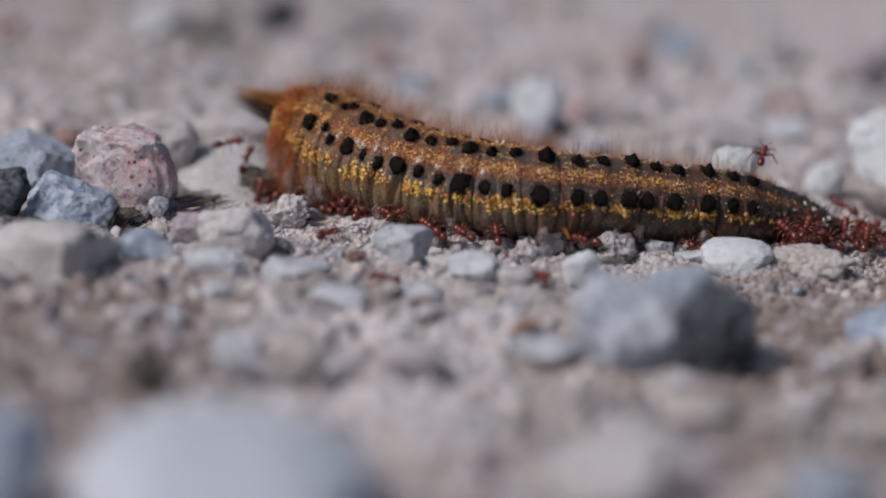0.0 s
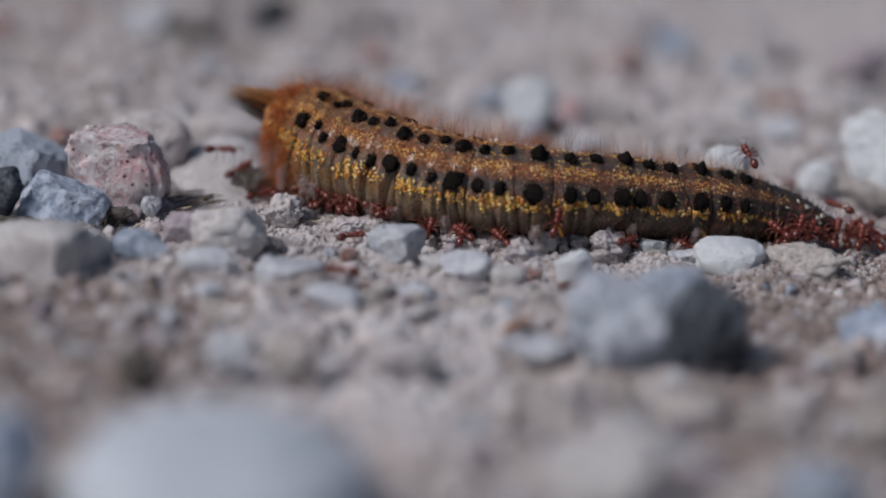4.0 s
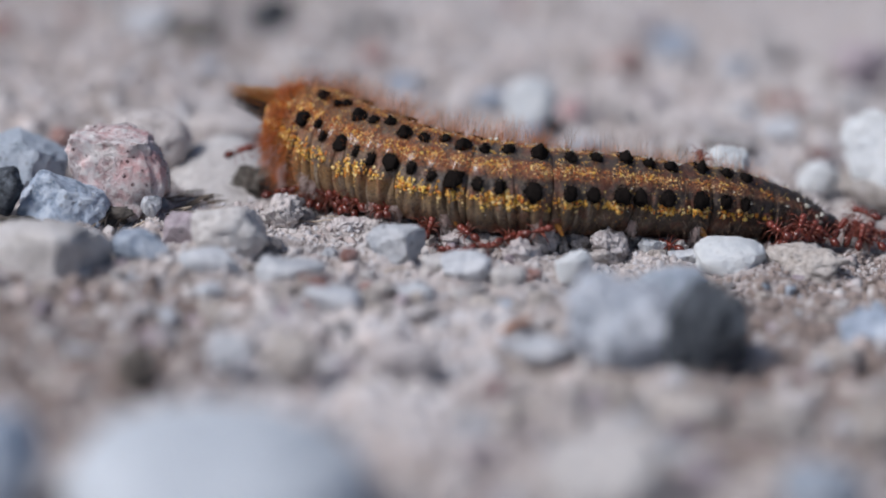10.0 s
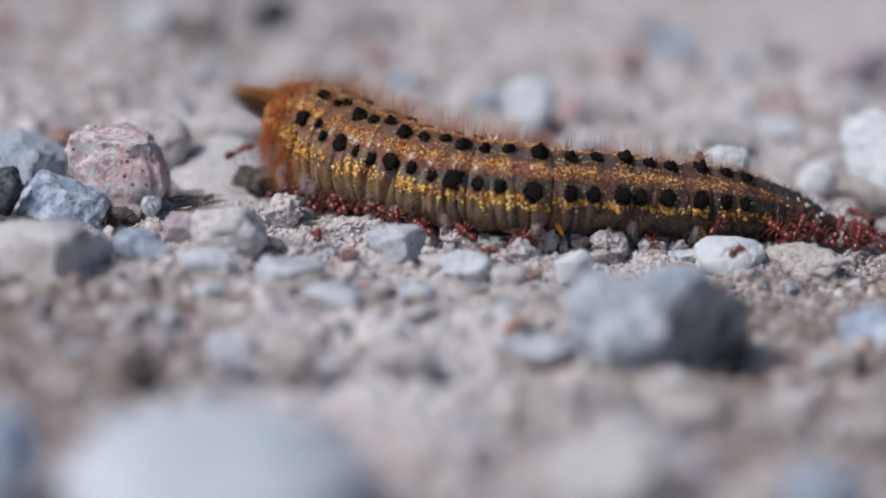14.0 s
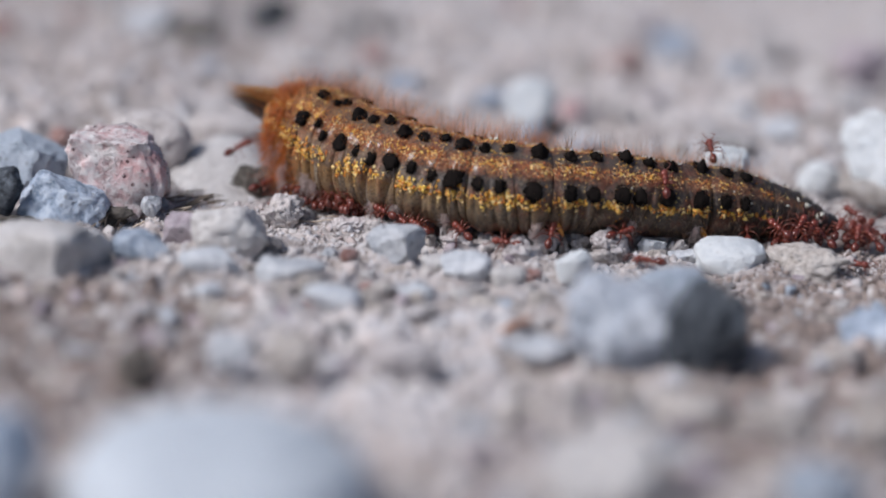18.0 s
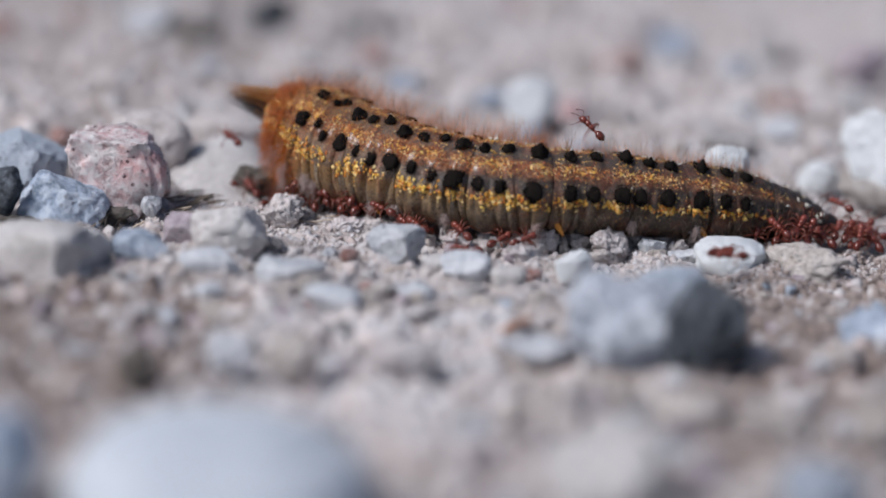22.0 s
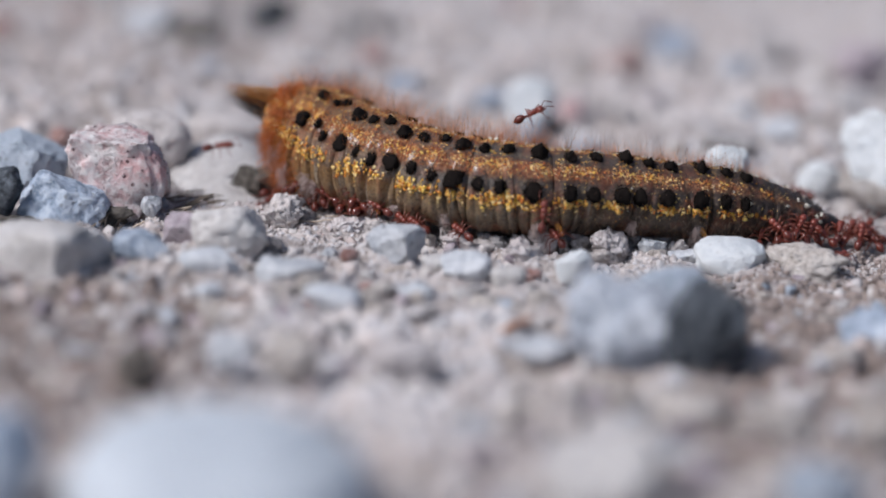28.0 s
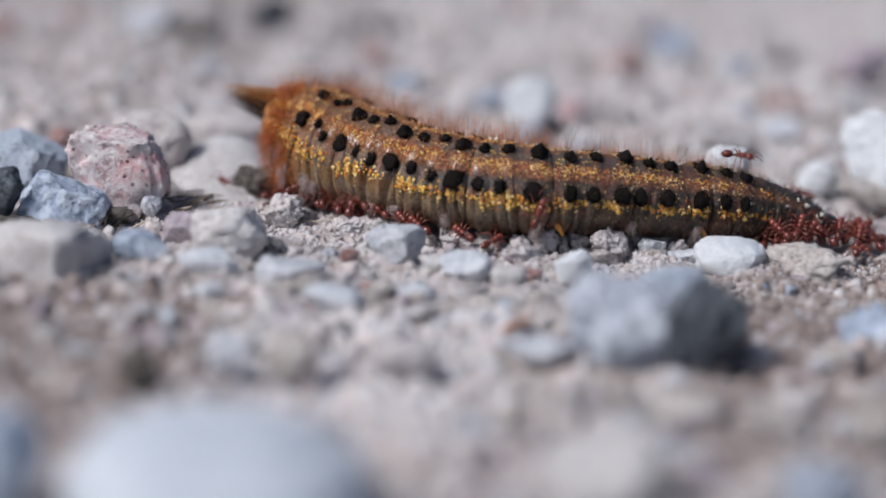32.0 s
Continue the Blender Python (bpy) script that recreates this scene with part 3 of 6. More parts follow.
def tube(name, points, radii, mat, sides=7):
    pts = [np.array(p, float) for p in points]
    vs, fs = [], []
    for i, p in enumerate(pts):
        d = pts[min(i + 1, len(pts) - 1)] - pts[max(i - 1, 0)]
        d /= np.linalg.norm(d)
        a = np.cross(d, (0.3, 0.9, 0.31))
        a /= np.linalg.norm(a)
        b = np.cross(d, a)
        vs += [p + radii[i] * (math.cos(k * 2 * math.pi / sides) * a + math.sin(k * 2 * math.pi / sides) * b) for k in range(sides)]
    for i in range(len(pts) - 1):
        fs += [(i * sides + k, i * sides + (k + 1) % sides, (i + 1) * sides + (k + 1) % sides, (i + 1) * sides + k) for k in range(sides)]
    fs += [tuple(range(sides))[::-1], tuple((len(pts) - 1) * sides + k for k in range(sides))]
    return mesh_of(name, np.array(vs) * MM, fs, mat)


def stalk(x, y, length, turn, bend, mat, label, rise=0.4, thick=0.09, seed=0):
    """A dry, slightly crooked bit of stalk on the ground, round its middle (x, y)."""
    rng = np.random.default_rng(seed + 900)
    pts = [(length * (k / 7 - 0.5), bend * math.sin(math.pi * k / 7) + rng.uniform(-0.08, 0.08), rise * k / 7 + rng.uniform(-0.05, 0.05)) for k in range(8)]
    ob = new("dry_stalk", tube("dry_stalk", pts, [thick * f for f in (0.6, 0.9, 1, 1.05, 1, 0.9, 0.8, 0.4)], mat, 6))
    z = relief(np.array([x]), np.array([y]))[0] + 0.25
    ob.matrix_basis = pose(x * MM, y * MM, z * MM, 0, 0, turn)
    return tagged(ob, label, "stalk", "dry stalks")


stalk(-10.9, 6.3, 5.5, -8, 0.5, STRAW, "pale dry straw lying on crumbly soil", seed=0)
stalk(-13.2, 4.3, 4.0, 6, -0.4, STRAW, "pale dry straw lying on crumbly soil", seed=1)
stalk(-8.7, 8.5, 2.6, -20, 0.2, STRAW, "pale dry straw lying on crumbly soil", rise=0.8, seed=2)
stalk(-15.7, 7.5, 2.4, 24, 0.2, STRAW, "pale dry straw lying on crumbly soil", seed=3)
stalk(-27.4, 14.4, 3.4, 8, 0.3, DARK_STRAW, "dark brittle stalk beside the granite chunk", seed=4)
stalk(-26.4, 13.1, 2.8, -12, 0.2, DARK_STRAW, "dark brittle stalk beside the granite chunk", seed=5)
stalk(-28.2, 11.7, 3.2, 20, 0.3, STRAW, "pale dry straw lying on crumbly soil", rise=0.9, seed=6)
stalk(-25.1, 12.4, 3.0, -4, 0.3, DARK_STRAW, "dark brittle stalk beside the granite chunk", seed=7)
stalk(-33.7, 3.0, 1.8, 40, 0.2, STRAW, "pale dry straw lying on crumbly soil", rise=0.9, seed=8)
stalk(-32.9, 4.2, 1.5, -50, 0.2, STRAW, "pale dry straw lying on crumbly soil", rise=1.1, seed=9)
stalk(-34.1, 1.6, 2.0, 10, 0.2, DARK_STRAW, "dark brittle stalk beside the granite chunk", seed=10)
stalk(0.2, 8.3, 2.2, 60, 0.2, STRAW, "pale dry straw lying on crumbly soil", rise=1.2, seed=11)
stalk(17.8, 3.3, 2.6, 5, 0.3, DARK_STRAW, "dark brittle stalk under a soil clod", seed=12)
stalk(16.2, 7.5, 3.0, 14, 0.2, STRAW, "pale dry straw lying on crumbly soil", seed=13)
stalk(7.0, -29.4, 3.2, 30, 0.7, RUST_LEAF, "rusty curled scrap of dry leaf", thick=0.32, rise=1.6, seed=14)
stalk(5.5, 2.0, 2.0, -30, 0.2, STRAW, "pale dry straw lying on crumbly soil", seed=15)
stalk(-4.5, -10.4, 2.6, 15, 0.3, STRAW, "pale dry straw lying on crumbly soil", seed=16)
stalk(44.5, 24.1, 2.6, 30, 0.3, DARK_STRAW, "dark brittle stalk by the front end", rise=1.0, seed=17)
stalk(43.0, 22.0, 2.4, -15, 0.3, STRAW, "pale dry straw lying on crumbly soil", rise=0.8, seed=18)
stalk(47.7, 28.2, 3.0, 10, 0.3, DARK_STRAW, "dark brittle stalk by the front end", seed=19)

# matted dry blades between the granite and the hairy end
rng = np.random.default_rng(31)
for i in range(22):
    stalk(rng.uniform(-29.5, -24.0), rng.uniform(3.5, 12.0), rng.uniform(1.6, 4.2), rng.uniform(-35, 35), rng.uniform(-0.4, 0.4), (DARK_STRAW, STRAW, DARK_STRAW)[i % 3],
          ("dark brittle blade in a matted tuft", "pale dry blade in a matted tuft", "dark brittle blade in a matted tuft")[i % 3], rng.uniform(0.2, 1.3), rng.uniform(0.08, 0.16), 40 + i)
for i in range(9):
    stalk(rng.uniform(-36.5, -31.0), rng.uniform(-0.5, 2.5), rng.uniform(0.9, 2.2), rng.uniform(-80, 80), rng.uniform(-0.3, 0.3), (STRAW, DARK_STRAW)[i % 2],
          ("pale rootlet in the gap under the granite", "dark rootlet in the gap under the granite")[i % 2], rng.uniform(0.4, 1.4), rng.uniform(0.08, 0.14), 70 + i)

# ---------------------------------------------------------------- caterpillar
def strand_material(name, colors, rough=0.5, glow=0.0):
    m, t, b = material(name, rough)
    isl = t.nodes.new("ShaderNodeNewGeometry").outputs["Random Per Island"]
    n = len(colors)
    col = ramp(t, isl, [(i / (n - 1), c) for i, c in enumerate(colors)])
    t.links.new(col, b.inputs["Base Color"])
    if glow:
        through_light = node(t, "ShaderNodeBsdfTranslucent", {"Color": col})
        both = node(t, "ShaderNodeMixShader", {0: glow, 1: b.outputs[0], 2: through_light.outputs[0]})
        t.links.new(both.outputs[0], t.nodes["Material Output"].inputs[0])
    return m


def skin_material():
    m, t, b = material("caterpillar_skin", 0.4, spec=0.45)
    b.inputs["Coat Weight"].default_value, b.inputs["Coat Roughness"].default_value = 0.35, 0.22
    uv = coords(t, "UV")
    sep = node(t, "ShaderNodeSeparateXYZ", {0: uv})
    co = coords(t)
    blotch, fine = noise_tex(t, co, 800.0, 4.0), noise_tex(t, co, 3800.0, 4.0, 0.7)
    wob = node(t, "ShaderNodeMath", {0: blotch, 1: 0.06}, operation="MULTIPLY").outputs[0]
    v = node(t, "ShaderNodeMath", {0: sep.outputs[1], 1: wob}, operation="ADD").outputs[0]
    # colours from ridge to belly; the last stops paint in the underside's shade
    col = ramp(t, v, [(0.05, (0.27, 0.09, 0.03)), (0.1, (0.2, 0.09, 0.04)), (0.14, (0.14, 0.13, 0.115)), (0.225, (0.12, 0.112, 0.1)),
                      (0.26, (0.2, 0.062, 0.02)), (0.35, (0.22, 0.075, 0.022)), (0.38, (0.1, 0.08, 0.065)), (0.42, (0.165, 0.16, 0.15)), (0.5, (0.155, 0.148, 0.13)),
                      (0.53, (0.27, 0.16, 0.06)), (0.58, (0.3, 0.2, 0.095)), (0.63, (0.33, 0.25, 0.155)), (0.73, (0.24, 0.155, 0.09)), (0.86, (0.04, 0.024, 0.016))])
    bars = ramp(t, noise_tex(t, node(t, "ShaderNodeVectorMath", {0: uv, 1: (95.0, 2.5, 1.0)}, operation="MULTIPLY").outputs[0], 1.0, 2.0),
                [(0.36, (0.7, 0.7, 0.7)), (0.47, (0, 0, 0))])
    col = mix(t, bars, col, (0.045, 0.035, 0.028))
    left = ramp(t, sep.outputs[0], [(0.02, (0.8, 0.8, 0.8)), (0.1, (0.42, 0.42, 0.42)), (0.22, (0.2, 0.2, 0.2)), (0.36, (0, 0, 0))])
    col = mix(t, left, col, mix(t, blotch, (0.3, 0.1, 0.02), (0.66, 0.32, 0.06)))
    streak = ramp(t, noise_tex(t, node(t, "ShaderNodeVectorMath", {0: uv, 1: (150.0, 3.0, 1.0)}, operation="MULTIPLY").outputs[0], 1.0, 3.0), [(0.54, (0, 0, 0)), (0.66, (0.65, 0.65, 0.65))])
    flank = ramp(t, v, [(0.36, (0, 0, 0)), (0.42, (1, 1, 1)), (0.76, (1, 1, 1)), (0.82, (0, 0, 0))])
    col = mix(t, node(t, "ShaderNodeMath", {0: streak, 1: flank}, operation="MULTIPLY").outputs[0], col, (0.44, 0.4, 0.33))
    cell = node(t, "ShaderNodeTexVoronoi", {"Vector": co, "Scale": 4200.0}).outputs[1]
    tone = node(t, "ShaderNodeSeparateXYZ", {0: cell}).outputs[0]
    mosaic = ramp(t, tone, [(0.0, (0.03, 0.013, 0.008)), (0.25, (0.22, 0.048, 0.015)), (0.5, (0.4, 0.125, 0.032)), (0.72, (0.11, 0.036, 0.016)), (0.86, (0.55, 0.34, 0.14)), (1.0, (0.27, 0.062, 0.019))])
    where = ramp(t, v, [(0.09, (0.75, 0.75, 0.75)), (0.13, (0.12, 0.12, 0.12)), (0.23, (0.12, 0.12, 0.12)), (0.27, (0.8, 0.8, 0.8)), (0.35, (0.8, 0.8, 0.8)), (0.39, (0.12, 0.12, 0.12)),
                        (0.5, (0.1, 0.1, 0.1)), (0.56, (0, 0, 0))])
    col = mix(t, where, col, mosaic)
    right = ramp(t, sep.outputs[0], [(0.34, (0, 0, 0)), (0.5, (0.55, 0.55, 0.55)), (0.7, (0.88, 0.88, 0.88)), (0.86, (0.95, 0.95, 0.95))])
    band = ramp(t, v, [(0.24, (1, 1, 1)), (0.28, (0.45, 0.45, 0.45)), (0.34, (0.45, 0.45, 0.45)), (0.38, (1, 1, 1))])
    right = node(t, "ShaderNodeMath", {0: right, 1: band}, operation="MULTIPLY").outputs[0]
    col = mix(t, right, col, mix(t, blotch, (0.014, 0.011, 0.009), (0.055, 0.026, 0.018)))
    rust = noise_tex(t, co, 420.0, 3.0)
    col = mix(t, ramp(t, rust, [(0.5, (0, 0, 0)), (0.66, (0.4, 0.4, 0.4))]), col, (0.36, 0.09, 0.03))
    grit = noise_tex(t, co, 2300.0, 3.0, 0.6)
    col = mix(t, ramp(t, grit, [(0.55, (0, 0, 0)), (0.66, (0.45, 0.45, 0.45))]), col, (0.36, 0.27, 0.15))
    col = mix(t, ramp(t, grit, [(0.36, (0.5, 0.5, 0.5)), (0.45, (0, 0, 0))]), col, (0.02, 0.014, 0.01))
    col = mix(t, ramp(t, fine, [(0.34, (0.6, 0.6, 0.6)), (0.52, (0, 0, 0))]), col, (0.035, 0.025, 0.016))
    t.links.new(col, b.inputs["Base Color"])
    bump(t, b, fine, 0.8, 0.0003)
    return m


SKIN = skin_material()
VELVET = plain("black_velvet", (0.011, 0.0085, 0.0075), 0.95, 0.1)
FLECK = strand_material("golden_flecks", [(0.7, 0.4, 0.045), (0.82, 0.52, 0.09), (0.62, 0.22, 0.025), (0.93, 0.76, 0.36), (0.7, 0.36, 0.04), (0.6, 0.16, 0.025), (0.84, 0.56, 0.12), (0.9, 0.66, 0.2)], 0.3)
RUST_DOT = strand_material("rust_grains", [(0.48, 0.12, 0.025), (0.34, 0.06, 0.02), (0.7, 0.33, 0.07), (0.14, 0.05, 0.03), (0.66, 0.2, 0.035), (0.5, 0.12, 0.03), (0.85, 0.55, 0.2), (0.25, 0.08, 0.03), (0.9, 0.72, 0.42), (0.85, 0.5, 0.14)], 0.35)
PALE_FLECK = strand_material("pale_flecks", [(0.7, 0.68, 0.6), (0.8, 0.75, 0.6)], 0.3)
RUST_HAIR = strand_material("rust_hair", [(0.7, 0.26, 0.05), (0.5, 0.16, 0.03), (0.8, 0.4, 0.13), (0.4, 0.13, 0.03)], glow=0.65)
HALO_HAIR = strand_material("pale_rust_hair", [(0.9, 0.5, 0.22), (0.8, 0.38, 0.14), (0.92, 0.68, 0.46), (0.72, 0.3, 0.1)], glow=0.7)
DOWN_HAIR = strand_material("dark_down", [(0.1, 0.05, 0.03), (0.3, 0.12, 0.04), (0.05, 0.035, 0.03), (0.45, 0.25, 0.12), (0.08, 0.05, 0.035)], glow=0.3)
EMBER_HAIR = strand_material("reddish_orange_hair", [(0.85, 0.34, 0.09), (0.7, 0.23, 0.055), (0.92, 0.5, 0.2), (0.58, 0.16, 0.05)], glow=0.6)
TAN_HAIR = strand_material("tan_hair", [(0.72, 0.42, 0.14), (0.6, 0.28, 0.07), (0.8, 0.56, 0.26), (0.5, 0.24, 0.08)], glow=0.6)
GREY_HAIR = strand_material("grey_hair", [(0.4, 0.24, 0.14), (0.2, 0.12, 0.08), (0.55, 0.42, 0.32)], glow=0.4)
BLACK_HAIR = strand_material("black_hair", [(0.02, 0.018, 0.016), (0.05, 0.035, 0.025), (0.015, 0.014, 0.014)])
WHITE_HAIR = strand_material("white_hair", [(0.8, 0.7, 0.66), (0.66, 0.5, 0.45), (0.85, 0.77, 0.74)], glow=0.3)
PROLEG = plain("tan_proleg", (0.62, 0.27, 0.05), 0.45)
HEAD_SKIN = plain("dark_head_shell", (0.02, 0.016, 0.014), 0.3, 0.6)

SPINE = [
    (-19.94, 17.00, 8.21, 2.30),
    (-18.59, 16.81, 8.02, 3.94),
    (-16.72, 16.43, 7.54, 5.20),
    (-14.20, 15.52, 6.96, 6.22),
    (-11.64, 13.65, 6.22, 6.45),
    (-8.51, 11.16, 6.03, 6.07),
    (-5.45, 8.71, 5.97, 5.69),
    (-2.44, 6.70, 5.85, 5.29),
    (0.51, 5.70, 5.64, 5.19),
    (3.44, 4.80, 5.53, 5.20),
    (6.35, 4.50, 5.46, 5.17),
    (9.25, 4.20, 5.48, 4.99),
    (12.18, 4.73, 5.38, 4.74),
    (15.12, 5.27, 5.28, 4.60),
    (18.08, 5.80, 5.13, 4.46),
    (21.08, 6.60, 4.82, 4.36),
    (24.09, 7.40, 4.57, 4.26),
    (27.12, 8.20, 4.38, 4.10),
    (30.17, 9.00, 4.16, 3.84),
    (33.26, 9.73, 3.62, 3.32),
    (36.37, 10.45, 3.02, 2.74),
    (38.88, 11.03, 2.47, 1.85),
    (40.92, 11.50, 1.80, 0.72),
]

SP = np.array(SPINE)


def body_at(x):
    """Middle, radius, tangent, up and near side of the body at x millimetres."""
    c = np.array([x] + [np.interp(x, SP[:, 0], SP[:, k]) for k in (1, 2)])
    e = 1.2
    d = np.array([2 * e] + [np.interp(x + e, SP[:, 0], SP[:, k]) - np.interp(x - e, SP[:, 0], SP[:, k]) for k in (1, 2)])
    d /= np.linalg.norm(d)
    near = np.cross(d, (0, 0, 1))
    near /= np.linalg.norm(near)
    return c, np.interp(x, SP[:, 0], SP[:, 3]), d, np.cross(near, d), near


EDGES = (-19.76, -14.43, -8.46, -2.95, 3.1, 10.1, 18.2, 26.4, 33.2, 37.0, 40.6)
# black spots: x, degrees from the ridge, size
BACK_SPOTS = [(-13.37, 20.4, 0.75), (-10.86, 21.7, 0.45), (-10.05, 16.1, 0.62), (-7.93, 26.5, 1.0), (-6.44, 25.0, 0.72), (-5.21, 18.6, 0.72), (-3.42, 27.8, 1.0),
              (-1.89, 27.9, 0.66), (-0.12, 21.6, 0.7), (1.95, 27.0, 1.0), (3.9, 28.5, 0.66), (6.2, 25.5, 0.75), (9.1, 24.5, 1.1), (11.85, 26.0, 0.8),
              (14.55, 20.5, 0.75), (17.55, 16.0, 0.95), (19.7, 22.5, 0.8), (22.1, 23.0, 0.85), (25.5, 17.0, 0.95), (28.15, 22.0, 0.8), (30.05, 27.0, 0.75)]
SIDE_SPOTS = [(-13.35, 52.2, 0.85), (-10.99, 50.4, 0.45), (-9.78, 60.6, 0.6), (-8.0, 61.6, 1.0), (-6.39, 64.7, 0.66), (-5.03, 68.6, 0.74), (-3.31, 67.2, 1.05),
              (-1.88, 67.4, 0.7), (-0.15, 71.5, 0.75), (2.05, 72.0, 1.12), (3.85, 72.5, 0.78), (5.85, 73.0, 0.82), (8.75, 75.0, 1.22), (11.55, 76.0, 0.85),
              (14.0, 76.0, 0.9), (16.85, 73.5, 1.08), (18.65, 75.5, 0.88), (21.45, 73.5, 0.92), (25.0, 72.0, 1.0), (27.7, 72.0, 0.8), (29.75, 73.5, 0.7)]


def skin_point(x, deg, lift=0.0):
    """A point of the body's skin, deg from the ridge towards the near side, and the way out of the skin."""
    k = int(np.clip(np.searchsorted(EDGES, x) - 1, 0, len(EDGES) - 2))
    u = (x - EDGES[k]) / (EDGES[k + 1] - EDGES[k])
    c, r, d, up, near = body_at(x)
    a = radians(deg)
    seam = 0.35 + 0.65 * min(1.0, max(0.0, (abs(deg) - 55) / 30))
    if k == 0 or (k == 1 and u < 0.5):
        seam *= 0.25
    pinch = 1 - 0.085 * seam * abs(2 * u - 1) ** 12
    low = max(0.0, math.sin(abs(a)) - 0.2) if abs(deg) > 70 else 0.0
    fold = 1 + 0.04 * min(1.0, 0.2 + 0.4 * k) * 0.5 * low * math.sin(u * 12 * math.pi + 0.6 * k + 1.3 * math.sin(7 * u + k) + 0.012 * deg * math.sin(3 * k + 5 * u)) - 0.014 * math.cos(u * 6 * math.pi)
    run = u * 4.6 + 0.35 * math.sin(7 * u + 2.1 * k) + 0.012 * (abs(deg) - 90) * math.sin(2.3 * k + 4 * u)
    deep = 0.35 + 0.65 * abs(math.sin(12.9898 * (round(run) + 7 * k)))
    fold -= 0.12 * deep * min(1.0, max(0.0, (abs(deg) - 50) / 34)) * min(1.0, 0.4 + 0.3 * k) * (1 - abs(math.sin(run * math.pi))) ** 2.6
    flat = 1 - 0.12 * max(0.0, -math.cos(a)) ** 2
    sink = min(1.0, max(0.0, (16 - deg) / 52)) if deg > -120 else 1.0
    flat *= 1 - 0.1 * sink * sink * (3 - 2 * sink)
    out = math.cos(a) * up + math.sin(a) * near
    return c + out * (r * pinch * fold * flat + lift), out, d


def segment_mesh(k):
    a, b = EDGES[k], EDGES[k + 1]
    nu, nv = 70, 80
    verts, uvs = [], []
    for i in range(nu + 1):
        x = a + (b - a) * i / nu
        for j in range(nv):
            deg = 360.0 * j / nv - 180
            p, out, d = skin_point(min(max(x, a + 1e-4), b - 1e-4), deg)
            verts.append(p * MM)
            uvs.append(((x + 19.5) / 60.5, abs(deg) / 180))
    faces = [(i * nv + j, (i + 1) * nv + j, (i + 1) * nv + (j + 1) % nv, i * nv + (j + 1) % nv) for i in range(nu) for j in range(nv)]
    for i, x, s in ((0, a, 1), (nu, b, -1)):
        c = body_at(x)
        verts.append((c[0] - s * c[2] * c[1] * (0.22 if (k == 0 and s == 1) else 0.0)) * MM)
        uvs.append(((x + 19.5) / 60.5, 0.4))
        n = len(verts) - 1
        ring = [i * nv + j for j in range(nv)]
        faces += [(n, ring[j], ring[(j + 1) % nv]) if s == 1 else (n, ring[(j + 1) % nv], ring[j]) for j in range(nv)]
    me = mesh_of("segment", [tuple(v) for v in verts], faces, SKIN)
    layer = me.uv_layers.new(name="along_and_round")
    for loop in me.loops:
        layer.data[loop.index].uv = uvs[loop.vertex_index]
    return me


def dots_mesh(name, places, mat, flat=0.6):
    """Tiny raised dots; places: point, way out, size."""
    v, f = BALLS[1]
    rng = np.random.default_rng(len(places))
    vs, fs = [], []
    for i, (p, out, s) in enumerate(places):
        w = v * s * rng.uniform(0.5, 1.4, (len(v), 1)) * rng.uniform(0.5, 1.45, 3)
        w = w - np.outer(w @ out, out) * (1 - flat)
        vs.append(w + p)
        fs.append(f + i * len(v))
    return mesh_of(name, np.concatenate(vs) * MM, np.concatenate(fs), mat)


def strands_mesh(name, roots, mat, thick=0.03):
    """Tapered hairs; roots: point, way, length, sag."""
    vs, fs = [], []
    for i, (p, way, length, sag) in enumerate(roots):
        way = way / np.linalg.norm(way)
        s1 = np.cross(way, (0.31, 0.52, 0.79))
        s1 /= np.linalg.norm(s1)
        s2 = np.cross(way, s1)
        for j, (f, w) in enumerate(((0, 1.0), (0.35, 0.85), (0.7, 0.55))):
            c = p + way * length * f + np.array([0, 0, -sag * length * f * f])
            for a in (0, 2.094, 4.189):
                vs.append(c + (math.cos(a) * s1 + math.sin(a) * s2) * thick * w)
        vs.append(p + way * length + np.array([0, 0, -sag * length]))
        o = i * 10
        for j in (0, 3):
            for a in range(3):
                b = (a + 1) % 3
                fs += [(o + j + a, o + j + b, o + j + 3 + b), (o + j + a, o + j + 3 + b, o + j + 3 + a)]
        fs += [(o + 6, o + 7, o + 9), (o + 7, o + 8, o + 9), (o + 8, o + 6, o + 9)]
    return mesh_of(name, np.array(vs) * MM, np.array(fs), mat)


